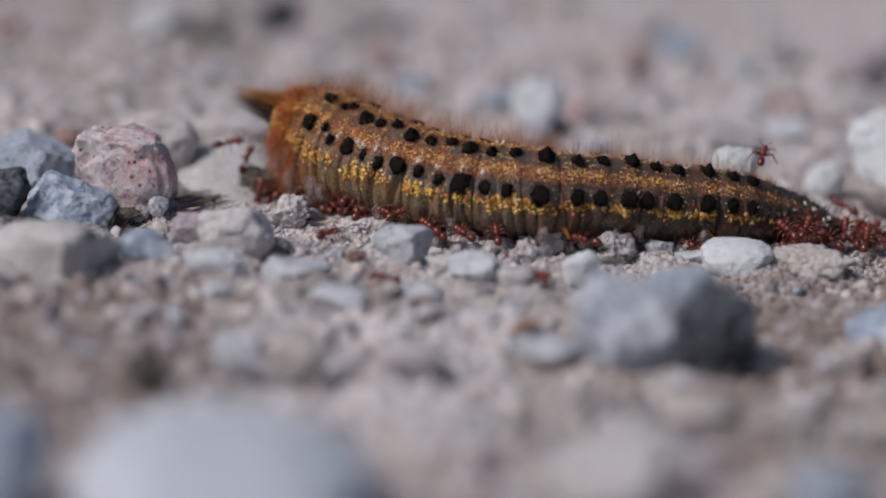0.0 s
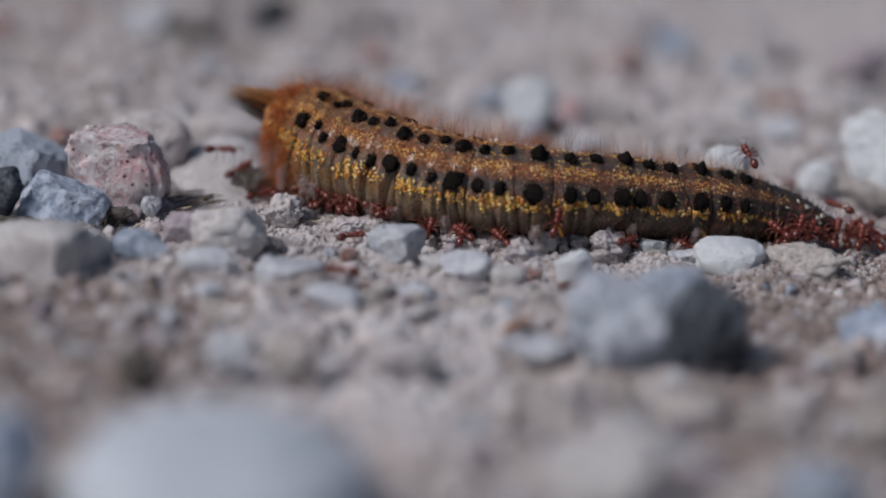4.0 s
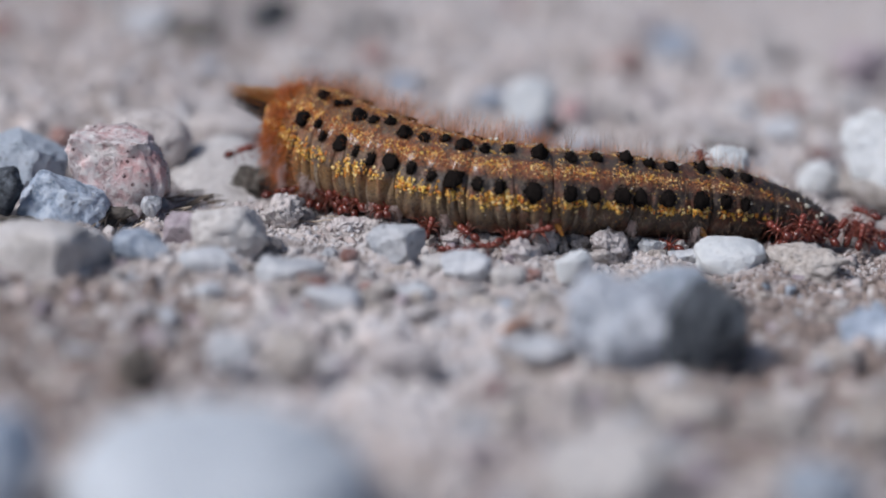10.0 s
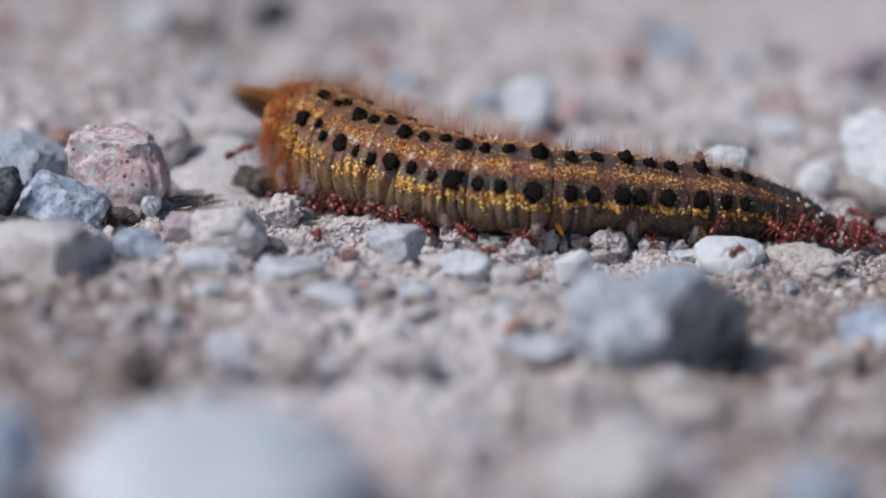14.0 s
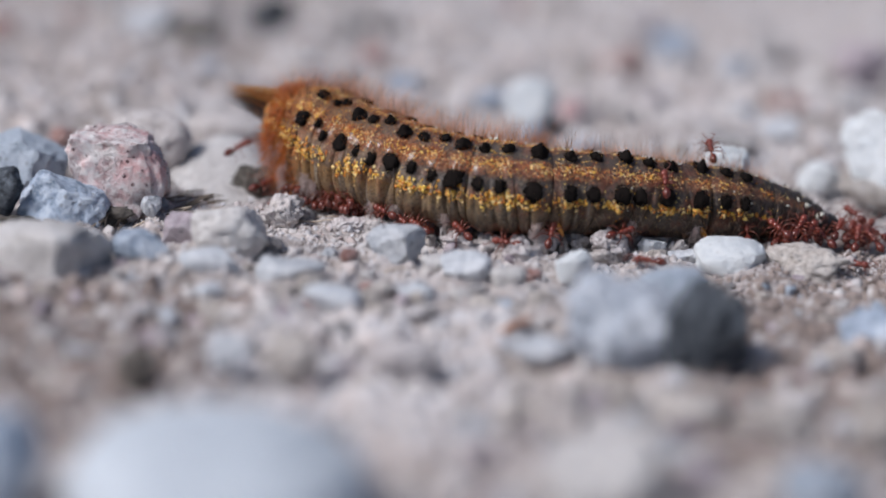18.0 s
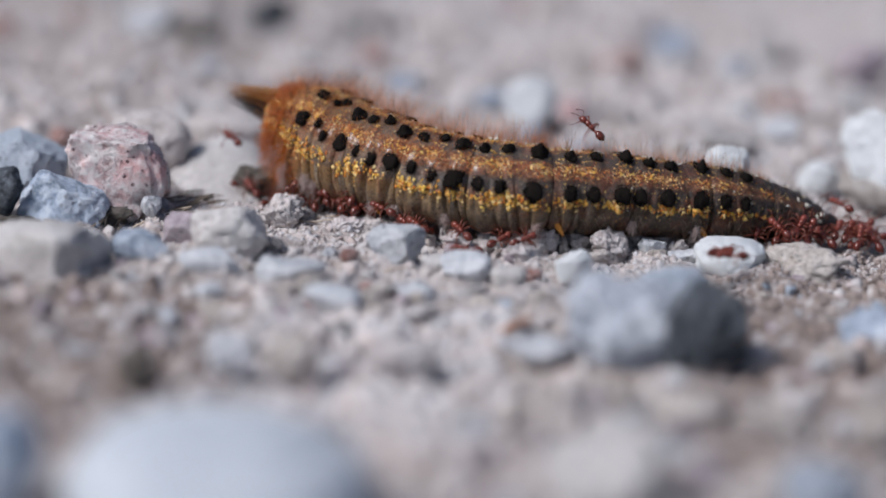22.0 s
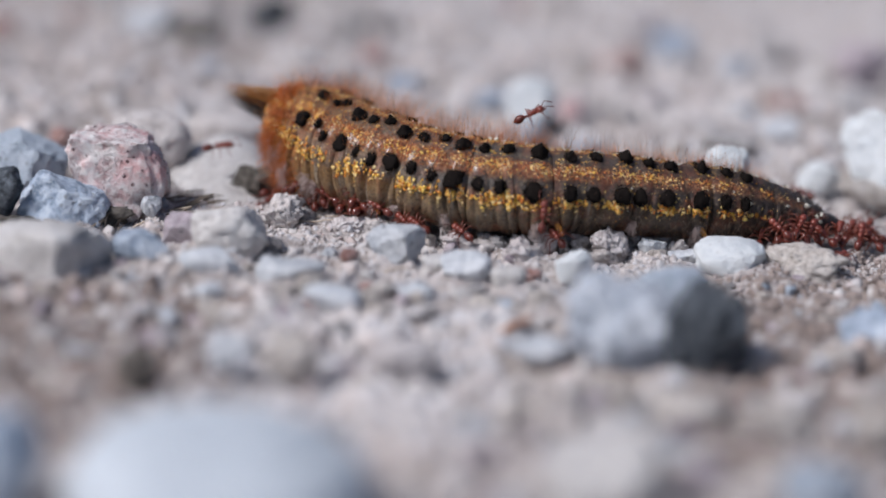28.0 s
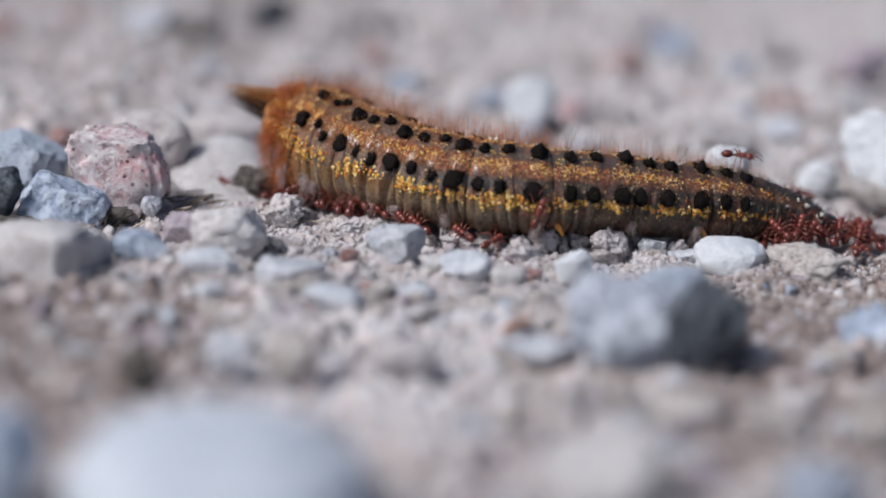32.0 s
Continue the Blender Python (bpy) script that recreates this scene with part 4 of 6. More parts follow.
def spot_mesh(x, deg, along, across, seed, peak=0.0):
    """A velvety black tuft that stands on the skin."""
    v, f = BALLS[3]
    p, out, d = skin_point(x, deg, 0.02)
    side = np.cross(out, d)
    n = 1 + 0.42 * fractal(v * 1.5 + seed, seed, 3) + 0.12 * fractal(v * 7.0, seed + 3, 2)
    w = np.sign(v) * np.abs(v) ** 0.8 * n[:, None]
    w = np.outer(w[:, 0] * along / 2, d) + np.outer(w[:, 1] * across / 2, side) + np.outer(np.maximum(w[:, 2], -0.4) * (0.4 + peak * np.clip(1.05 - 1.5 * np.hypot(v[:, 0], v[:, 1]), 0, 1)), out)
    rng = np.random.default_rng(seed)
    vs, fs = [w + p], [f]
    # short stiff hairs that fray the edge
    for i in range(170):
        a, r = rng.uniform(0, 6.283), rng.uniform(0.6, 1.12)
        root = p + math.cos(a) * r * along / 2 * d + math.sin(a) * r * across / 2 * side
        tip = root + (0.35 * math.cos(a) * d + 0.35 * math.sin(a) * side + rng.uniform(0.25, 0.8) * out) * rng.uniform(0.3, 0.95)
        o = sum(len(q) for q in vs)
        vs.append(np.array([root - 0.035 * d, root + 0.035 * d, root + 0.04 * side, tip]))
        fs.append(np.array([(o, o + 1, o + 3), (o + 1, o + 2, o + 3), (o + 2, o, o + 3)]))
    return mesh_of("black_spot", np.concatenate(vs) * MM, np.concatenate(fs), VELVET)


def caterpillar():
    rng = np.random.default_rng(12)
    body = tagged(new("caterpillar"), "hairy orange-brown caterpillar with black spots and golden flecks, lying on gravel", "caterpillar")
    segments = []
    for k in range(len(EDGES) - 1):
        a, b = EDGES[k], EDGES[k + 1]
        seg = part("segment", segment_mesh(k), body, "rust-orange hairy end segment" if k == 0 else ("black tapering segment" if k > 7 else ""))
        segments.append(seg)
        L = b - a
        for row, spots in enumerate((BACK_SPOTS, SIDE_SPOTS)):
            for i, (x, deg, s) in enumerate(spots):
                if a <= x < b:
                    for side in (1, -1):
                        along, across = ((1.48 * s, 1.48 * s), (1.32 * s * s ** 0.5 + 0.18, 1.72 * s))[row]
                        part("black_spot", spot_mesh(x, side * deg, along, across, 40 * row + i, (0.75 * min(s, 1.0) ** 2, 0.0)[row] if side > 0 else 0.0), seg)
        # golden flecks
        if k < 9:
            gold, pale = [], []
            dim = (0.85, 1.0, 1, 1, 1, 0.95, 0.7, 0.4, 0.12)[k]
            shift = -14 * min(1.0, max(0.0, (2 - (a + b) / 2) / 18))
            for side in (1, -1):
                # clumps of large flecks under the side spots, leaving the folds bare
                for c in range(int(4.0 * L * (1 if side > 0 else 0.4))):
                    cx, cd = rng.uniform(a + 0.25, b - 0.45), rng.triangular(83, 88, 96) + shift
                    for _ in range(int(rng.uniform(6, 14) * dim * (1 if k < 5 else 0.75))):
                        p, out, d = skin_point(min(max(cx + rng.normal() * 0.3, a + 0.05), b - 0.2), side * (cd + rng.normal() * (4.2 if k < 5 else 2.6)), 0.04)
                        gold.append((p, out, 0.06 + 0.175 * rng.random() ** 1.5))
                for lo, hi, count, size in ((38, 56, 17, 0.1), (1, 15, 12, 0.105), (28, 35, 8, 0.085), (15, 28, 5, 0.08), (62, 80, 3.5, 0.075), (98, 112, 1.2, 0.06)):
                    for _ in range(int(count * dim * L * ((1.2, 0.75, 0.7, 0.7, 0.65, 0.6, 0.6, 0.5, 0.3)[k] if lo < 60 else 1) * (1 if side > 0 else 0.4))):
                        deg = rng.triangular(lo, lo + 0.4 * (hi - lo), hi) + (shift if lo > 60 else -5 * (k < 2))
                        p, out, d = skin_point(a + 0.05 + (L - 0.1) * rng.choice((rng.uniform(0, 0.54), rng.uniform(0.76, 1.0), rng.random()), p=(0.55, 0.25, 0.2)), side * deg, 0.03)
                        gold.append((p, out, size * rng.uniform(0.5, 1.5)))
            dust = []
            for _ in range(int(150 * L * dim * (1, 1, 1, 0.9, 0.8, 0.7, 0.65, 0.5, 0.3)[k])):
                u = rng.random()
                if 0.53 < u < 0.78 and rng.random() < 0.7:  # a barer fold in each segment
                    continue
                p, out, d = skin_point(a + u * L, rng.uniform(-10, 13) if rng.random() < 0.4 else rng.triangular(34, 48, 62) - 4 * (k < 2), 0.01)
                dust.append((p, out, rng.uniform(0.045, 0.11)))
            tagged(part("rust_dusting", dots_mesh("rust_dusting", dust, RUST_DOT), seg, "fine rust and cream skin grains"), kind="stuff")
            # pale-coloured dots along the ridge imitate its bright glints
            for _ in range(int(6 * L) if k > 3 else int(1.5 * L)):
                p, out, d = skin_point(rng.uniform(a, b), rng.uniform(-22, 14), 0.16)
                pale.append((p, out, 0.04 + 0.2 * rng.random() ** 3))
            tagged(part("golden_dusting", dots_mesh("golden_dusting", gold, FLECK, 0.3), seg, "raised glossy golden yellow flecks"), kind="stuff")
            tagged(part("pale_dusting", dots_mesh("pale_dusting", pale, PALE_FLECK), seg, "tiny pale dots standing in for glints"), kind="stuff")

    def fur(x0, x1, degs, count, length, mat, name, label, thick=0.03, tilt=0.25, sag=0.1, spread=0.35):
        roots = []
        for _ in range(count):
            p, out, d = skin_point(rng.uniform(x0, x1), rng.uniform(*degs), -0.05)
            roots.append((p, out + rng.normal(size=3) * spread + d * tilt * rng.uniform(-1, 0.6), rng.uniform(*length), sag * rng.uniform(0, 1.5)))
        tagged(part(name, strands_mesh(name, roots, mat, thick), body, label), kind="stuff")

    fur(-19, 10, (-80, -4), 4300, (1.2, 4.3), HALO_HAIR, "back_fur", "soft rust-orange fur along the back", 0.0095, 0.25, 0.08, 0.4)
    fur(-19.2, -13, (-70, 35), 650, (0.8, 2.6), HALO_HAIR, "end_fuzz", "fluffy rust-orange fuzz over the hairy end", 0.011, 0.5, 0.05, 0.5)
    fur(-19, -13, (40, 115), 800, (0.5, 1.3), RUST_HAIR, "side_fur", "rust-orange fur on the flank of the hairy end", 0.018, 0.5, 0.35)
    fur(-19.3, -17.5, (-60, 110), 160, (1.6, 3.4), HALO_HAIR, "long_hair", "long thin rusty bristles at the hairy end", 0.014, 1.2, 0.1)
    fur(-14, 3, (12, 62), 1100, (0.35, 0.8), RUST_HAIR, "side_fur", "short rust-orange down on the flank", 0.02)
    fur(9, 33, (-75, -2), 2600, (0.7, 2.5), HALO_HAIR, "back_fur", "short rust-orange fur along the back", 0.0095, 0.25, 0.08, 0.4)
    fur(-18, 30, (-45, 15), 380, (2.4, 4.2), GREY_HAIR, "long_hair", "long thin brownish bristles", 0.015, 0.3, 0.05, 0.22)
    fur(-18.6, -11, (-60, 40), 100, (2.4, 4.4), BLACK_HAIR, "dark_bristles", "long dark bristles at the hairy end", 0.018, 0.3, 0.02, 0.3)
    fur(-19.2, -17, (-120, 120), 1300, (0.5, 2.2), EMBER_HAIR, "end_fur", "thick rust-orange fur at the hairy end", 0.028, 0.9, 0.25)
    fur(-18.6, -11.5, (80, 150), 620, (0.6, 2.4), EMBER_HAIR, "under_fur", "reddish orange fur hanging below the end", 0.018, 0.9, 0.45, 0.8)
    fur(-14, 33, (100, 135), 300, (0.5, 1.5), GREY_HAIR, "fringe", "greyish fringe of hair along the foot", 0.022, 0.3, 0.5)
    fur(-14, 31, (14, 100), 2600, (0.3, 0.85), DOWN_HAIR, "flank_down", "fine dark and rusty down over the flank", 0.012, 0.5, 0.3, 0.5)
    fur(29, 39, (-80, 100), 700, (0.3, 1.1), BLACK_HAIR, "dark_fur", "short dark fur at the tapering end", 0.028)
    for x, deg in ((-17.4, 112), (-14.2, 124), (-13.6, 116), (-10.9, 114), (-10.2, 120), (-4.8, 132), (-3.0, 134), (1.4, 130), (9.2, 128), (18.4, 124), (25.0, 124)):
        fur(x - 0.28, x + 0.28, (deg - 14, deg + 4), 130, (0.4, 1.3), WHITE_HAIR, "white_tuft", "small soft tuft of pinkish white hair", 0.02, 0.5, 0.7, 0.5)

    for x, deg in ((-18.2, 96), (-17.0, 108), (-16.0, 98), (-15.0, 116), (-13.2, 106)):
        fur(x - 0.4, x + 0.4, (deg - 9, deg + 9), 50, (0.5, 1.3), WHITE_HAIR, "pale_fur", "pale pinkish tuft below the hairy end", 0.022, 0.4, 0.6, 0.5)

    # pointed tuft of the hairy end: rust above, black below
    c, r, d, up, near = body_at(-18.6)
    tip = np.array([-24.5, 17.5, 11.5])
    for mat, low, high, n in ((TAN_HAIR, 0.6, 1.0, 150), (RUST_HAIR, 0.4, 0.9, 90), (BLACK_HAIR, 0.05, 0.6, 260)):
        roots = []
        for _ in range(n):
            k = rng.uniform(low, high)
            p = c + up * r * k + near * rng.uniform(-1.3, 1.3) - d * (0.9 - 0.5 * k)
            aim_at = tip + rng.normal(size=3) * 0.42 + np.array([0, 0, 0.9 * (k - 0.45)])
            roots.append((p, aim_at - p, np.linalg.norm(aim_at - p) * rng.uniform(0.4, 1.05), 0.0))
        tagged(part("end_tuft", strands_mesh("end_tuft", roots, mat, 0.022), body, "pointed tan and rust tuft" if low > 0.3 else "pointed black tuft"), kind="stuff")

    # prolegs
    v, f = BALLS[3]
    for x in (-11.2, -5.0, 1.6, 10.6, 25.6):
        for side in (1, -1):
            p, out, d = skin_point(x, side * 118, -0.35)
            low = np.array([p[0] + 0.95, p[1] - 0.35 * side, max(0.5, p[2] - 1.5)])
            bm_v = v * np.array([0.3, 0.32, 1.25]) * (1 - 0.28 * (v[:, 2:] < 0)) * (1 + 0.08 * np.sin(v[:, 2:] * 9))
            axis_z = (p - low) / np.linalg.norm(p - low)
            ax = np.cross((0, 1, 0), axis_z)
            ax /= np.linalg.norm(ax)
            w = np.outer(bm_v[:, 0], ax) + np.outer(bm_v[:, 1], np.cross(axis_z, ax)) + np.outer(bm_v[:, 2], axis_z) + (p + low) / 2
            part("proleg", mesh_of("proleg", w * MM, f, PROLEG), body, "stubby orange-tan leg")

    # head at the tapering end
    c, r, d, up, near = body_at(40.2)
    w = v * np.array([1.5, 1.35, 1.25]) * (1 + 0.05 * fractal(v * 2.2, 9, 2))[:, None]
    w = np.outer(w[:, 0], d) + np.outer(w[:, 1], near) + np.outer(w[:, 2], up) + c + np.array([0.1, 0, 0.15])
    head = part("head", mesh_of("head", w * MM, f, HEAD_SKIN), body, "small glossy black head")
    marks = [(skin_point(x, deg, 0.05)[0], skin_point(x, deg)[1], s) for x, deg, s in
             ((35.9, 38, 0.36), (36.9, 42, 0.42), (38.3, 62, 0.3), (38.8, 50, 0.28), (38.7, 75, 0.26), (38.0, 80, 0.22), (34.6, 60, 0.2), (17.85, 64, 0.2), (17.75, 96, 0.1), (4.6, 108, 0.12), (30.4, 70, 0.22), (28.6, 55, 0.16))]
    tagged(part("pale_marks", dots_mesh("pale_marks", marks, PALE_FLECK, 0.3), body, "pale shiny marks near the head"), kind="stuff")
    return body


CATERPILLAR = caterpillar()


# ---------------------------------------------------------------- ants
def shell(name, color, rough=0.28):
    m, t, b = material(name, rough, spec=0.6)
    co = coords(t)
    f = noise_tex(t, co, 2500.0, 4.0)
    t.links.new(ramp(t, f, [(0.3, [c * 0.6 for c in color]), (0.7, [c * 1.35 for c in color])]), b.inputs["Base Color"])
    bump(t, b, noise_tex(t, co, 9000.0, 3.0), 0.2, 0.0001)
    return m


ANT_RED = shell("red_ant_shell", (0.18, 0.036, 0.022))
ANT_DARK = shell("dark_ant_shell", (0.12, 0.025, 0.016), 0.25)
ANT_LEG = shell("ant_leg_shell", (0.17, 0.038, 0.02), 0.4)


def blob(name, mat, items, fine=3):
    """Rounded lumps joined into one skin; items: middle, half sizes, pitch in degrees."""
    v, f = BALLS[fine]
    vs, fs = [], []
    for i, (c, s, pitch) in enumerate(items):
        w = v * np.array(s)
        a = radians(pitch)
        w = np.stack([w[:, 0] * math.cos(a) + w[:, 2] * math.sin(a), w[:, 1], w[:, 2] * math.cos(a) - w[:, 0] * math.sin(a)], axis=1)
        vs.append(w + np.array(c))
        fs.append(f + i * len(v))
    return mesh_of(name, np.concatenate(vs) * MM, np.concatenate(fs), mat)


LEG_ROOTS = [(x, s) for x in (0.72, 0.38, 0.05) for s in (1, -1)]


def build_ant():
    ant = tagged(new("ant"), "red-brown ant", "ant", "ants at the caterpillar")
    head = part("head", blob("head", ANT_RED, [((1.5, 0, 0.05), (0.5, 0.47, 0.41), 12)]), ant)
    for s in (1, -1):
        part("mandible", tube("mandible", [(1.85, 0.2 * s, -0.08), (2.08, 0.17 * s, -0.14), (2.2, 0.03 * s, -0.18)], (0.07, 0.06, 0.02), ANT_LEG), head)
        part("eye", blob("eye", VELVET, [((1.52, 0.36 * s, 0.15), (0.1, 0.05, 0.09), 0)], 2), head)
        part("antenna", tube("antenna", [(1.75, 0.16 * s, 0.15), (2.05, 0.5 * s, 0.42), (2.35, 0.75 * s, 0.5), (2.75, 0.7 * s, 0.2), (3.05, 0.6 * s, 0.0), (3.15, 0.57 * s, -0.06)],
                             (0.045, 0.045, 0.045, 0.05, 0.065, 0.03), ANT_LEG), ant)
    part("thorax", blob("thorax", ANT_RED, [((0.78, 0, 0.1), (0.45, 0.37, 0.37), 0), ((0.25, 0, 0.06), (0.47, 0.31, 0.32), 8), ((1.12, 0, 0.06), (0.2, 0.14, 0.14), 0)]), ant)
    part("petiole", blob("petiole", ANT_RED, [((-0.28, 0, -0.05), (0.2, 0.12, 0.19), 0), ((-0.58, 0, -0.03), (0.2, 0.16, 0.21), 0)], 2), ant)
    part("gaster", blob("gaster", ANT_DARK, [((-1.25, 0, 0.0), (0.7, 0.5, 0.49), -8), ((-1.78, 0, -0.08), (0.24, 0.2, 0.2), 0)]), ant)
    for i, (x, s) in enumerate(LEG_ROOTS):
        reach = (0.9, 0.15, -0.85)[i // 2]
        leg = part("leg", tube("leg", [(0, 0, 0), (0.3 * reach, 0.55 * s, 0.3), (0.55 * reach, 0.95 * s, 0.36), (0.8 * reach, 1.3 * s, -0.25),
                                       (0.95 * reach, 1.5 * s, -0.68), (1.15 * reach, 1.78 * s, -0.76)], (0.1, 0.1, 0.058, 0.044, 0.032, 0.02), ANT_LEG), ant)
        leg.matrix_basis = pose(x * MM, 0.16 * s * MM, -0.08 * MM)
    return ant


ANTS = [build_ant()]
ANTS[0].scale = (0.86, 0.86, 0.86)
ANTS += [copy_thing(ANTS[0], pose(0, 0, 0)) for _ in range(62 - 1)]


def trail(number, label, rows):
    """Key one ant: rows of seconds, millimetres and degrees. Its legs step as fast as it walks."""
    ant = tagged(ANTS[number], label)
    # a level ant walks on top of the soil
    rows = [(t, x, y, max(z, relief(np.array([x]), np.array([y]))[0] + 1.1) if a == b == 0 and y < 30 else z, a, b, c) for t, x, y, z, a, b, c in rows]
    walk(ant, [(t, pose(x * MM, y * MM, z * MM, a, b, c)) for t, x, y, z, a, b, c in rows])
    legs = [o for o in ant.children if o.name.startswith("leg")]
    ts = np.array([r[0] for r in rows])
    at = np.array([r[1:4] for r in rows])
    rng = np.random.default_rng(number)
    times = np.arange(0, 32.01, 0.2)
    place = np.stack([np.interp(times, ts, at[:, k]) for k in range(3)], axis=1)
    speed = np.linalg.norm(np.gradient(place, 0.2, axis=0), axis=1)
    for i, (leg, (x, s)) in enumerate(zip(legs, LEG_ROOTS)):
        gait = 1 if (i // 2 + i) % 2 else -1
        keys, sign = [], gait
        for t, v in zip(times, speed):
            if v < 0.6 and round(t * 5) % 3 and 0 < t < 32:
                continue
            swing = min(20.0, 3.0 + 4.0 * v) * sign + rng.uniform(-4, 4)
            keys.append((t, pose(x * MM, 0.16 * s * MM, -0.08 * MM, rng.uniform(-5, 5), 0, swing)))
            sign = -sign
        walk(leg, keys)


# ---------------------------------------------------------------- what moves
def motions():
    walk(CATERPILLAR, [(0.0, pose(0, 0, -0.30 * MM)), (5.5, pose(0, 0, -0.17 * MM)), (9.0, pose(0, 0, -0.12 * MM)), (11.0, pose(0, 0, 0)), (20.0, pose(0, 0, 0)),
                       (24.0, pose(0, 0, -0.02 * MM)), (32.0, pose(0, 0, -0.03 * MM))])
    trail(0, "red-brown ant walking in front of the hairy end", [
        (0.00, -24.6, 17.0, 5.8, 14, -13, 0), (0.50, -24.1, 17.0, 5.9, 15, -18, 0), (1.00, -22.5, 17.0, 6.1, 14, -10, 0),
        (1.50, -24.1, 17.0, 5.9, 12, -16, 30), (2.00, -24.6, 17.0, 5.8, 9, -19, 52), (2.50, -25.2, 17.0, 4.8, -3, -19, 101),
        (3.00, -24.4, 17.0, 4.9, 9, 1, 50), (3.50, -24.8, 17.0, 4.8, 14, -3, 0), (4.50, -24.2, 17.0, 5.4, 5, 12, 35),
        (5.50, -23.6, 17.0, 6.0, 6, 30, 70), (6.00, -23.6, 17.0, 5.1, 8, 40, 71), (6.50, -26.3, 17.0, 5.1, 2, 33, 84),
        (8.00, -26.9, 18.2, 5.3, 9, -16, 51), (8.50, -23.6, 18.2, 6.3, 13, -15, 26), (9.50, -18.5, 21.0, 4.9, 12, -10, 33),
        (20.00, -18.5, 21.0, 4.9, 12, -10, 33), (21.00, -20.9, 19.1, 5.6, 2, -16, 81), (22.00, -23.3, 17.2, 6.3, -9, -13, 129),
        (22.20, -26.2, 15.2, 6.3, -11, 18, 135), (22.50, -26.1, 17.0, 5.0, -12, 12, 145), (22.75, -26.7, 17.0, 3.7, -16, -32, 151),
        (23.00, -27.4, 17.0, 2.3, -43, -74, 180), (23.25, -26.5, 17.0, 3.3, 3, -66, 103), (23.50, -25.7, 17.0, 4.2, 7, -50, 66),
        (24.00, -24.4, 17.0, 5.3, 16, -26, 0), (24.50, -24.3, 17.0, 5.4, 15, -24, 0), (25.00, -24.3, 17.0, 5.2, 15, -19, 0),
        (25.50, -24.8, 17.0, 5.3, 15, -23, 0), (27.50, -25.1, 17.0, 5.4, 14, -14, 0), (28.00, -24.9, 17.0, 5.3, 14, -11, 0),
        (28.50, -26.1, 17.0, 5.6, 9, -18, 48), (29.00, -25.1, 17.0, 5.7, 7, -20, 62), (29.50, -26.8, 17.0, 5.2, -8, -2, 126),
        (29.75, -26.0, 17.0, 4.9, 3, -1, 81), (30.00, -25.3, 17.0, 4.7, 11, 8, 38), (30.50, -25.6, 17.0, 4.5, 9, 5, 53),
        (31.00, -25.8, 17.0, 4.3, 10, 11, 48), (31.25, -24.9, 17.0, 3.3, 9, -14, 103), (31.50, -23.9, 17.0, 2.1, -15, -25, 165),
        (32.00, -23.2, 17.0, 1.0, -15, -25, 166),
    ])
    trail(1, "red-brown ant biting at the hairy end", [
        (0.00, -22.5, 17.0, 4.0, 34, -68, 0), (0.50, -23.0, 17.0, 1.5, 3, -49, 81), (2.00, -23.0, 17.0, 1.5, 3, -36, 80),
        (2.50, -22.9, 17.0, 2.5, 21, -50, 0), (3.00, -22.5, 17.0, 3.3, 18, -40, 0), (3.50, -22.7, 17.0, 2.8, 17, -37, 0),
        (5.50, -21.9, 17.0, 4.5, 12, -14, 31), (6.00, -21.9, 17.0, 5.0, 10, -17, 44), (6.50, -22.2, 17.0, 4.8, 15, -23, 0),
        (7.00, -22.4, 17.0, 5.1, 15, -23, 0), (7.50, -22.3, 17.0, 4.9, 16, -29, 0), (8.00, -22.4, 17.0, 5.0, 16, -28, 0),
        (9.00, -22.6, 17.0, 4.5, 9, -13, 49), (9.50, -22.5, 17.0, 4.9, 15, -23, 0), (10.00, -22.6, 17.0, 4.9, 15, -22, 0),
        (10.50, -22.3, 17.0, 5.0, 16, -29, 5), (11.00, -22.4, 17.0, 5.3, 17, -33, 0), (11.50, -22.8, 17.0, 5.3, 17, -34, 0),
        (12.00, -24.1, 17.0, 4.8, 15, -21, 0), (12.50, -23.2, 17.0, 4.6, 14, -1, 0), (13.00, -22.3, 17.0, 4.6, 14, 0, 0),
        (13.50, -22.6, 17.0, 4.8, 15, -15, 0), (14.00, -22.6, 17.0, 4.9, 16, -26, 0), (14.50, -22.4, 17.0, 4.9, 15, -25, 0),
        (16.50, -22.7, 17.0, 4.7, 16, -29, 5), (17.00, -22.6, 17.0, 5.3, 15, -21, 0), (17.50, -23.1, 17.0, 5.3, 15, -20, 0),
        (18.00, -22.7, 17.0, 5.3, 16, -30, 0), (18.50, -23.0, 17.0, 5.4, 17, -36, 0), (19.00, -22.7, 17.0, 5.4, 16, -32, 0),
        (19.50, -23.4, 17.0, 5.0, 15, -23, 0), (20.00, -23.9, 17.0, 4.1, 15, 21, 0), (20.50, -22.9, 17.0, 3.1, 14, 10, 0),
        (21.00, -22.5, 17.0, 1.4, 16, 29, 0), (21.50, -21.9, 17.0, 1.3, 17, 34, 0), (22.00, -21.8, 17.0, 0.9, 15, 23, 9),
        (22.50, -23.0, 17.0, 0.7, 13, -13, 25), (23.00, -20.2, 17.0, 0.7, 15, -17, 0), (23.50, -19.1, 16.9, 1.0, 15, -24, 0),
        (24.00, -18.9, 16.9, 1.0, 14, -26, 17), (27.50, -18.9, 16.9, 0.9, 14, -23, 21), (28.00, -19.3, 16.9, 0.5, 15, -25, 0),
        (30.00, -18.2, 16.8, 0.7, 15, -21, 0), (32.00, -18.5, 16.9, 0.6, 15, -24, 0),
    ])
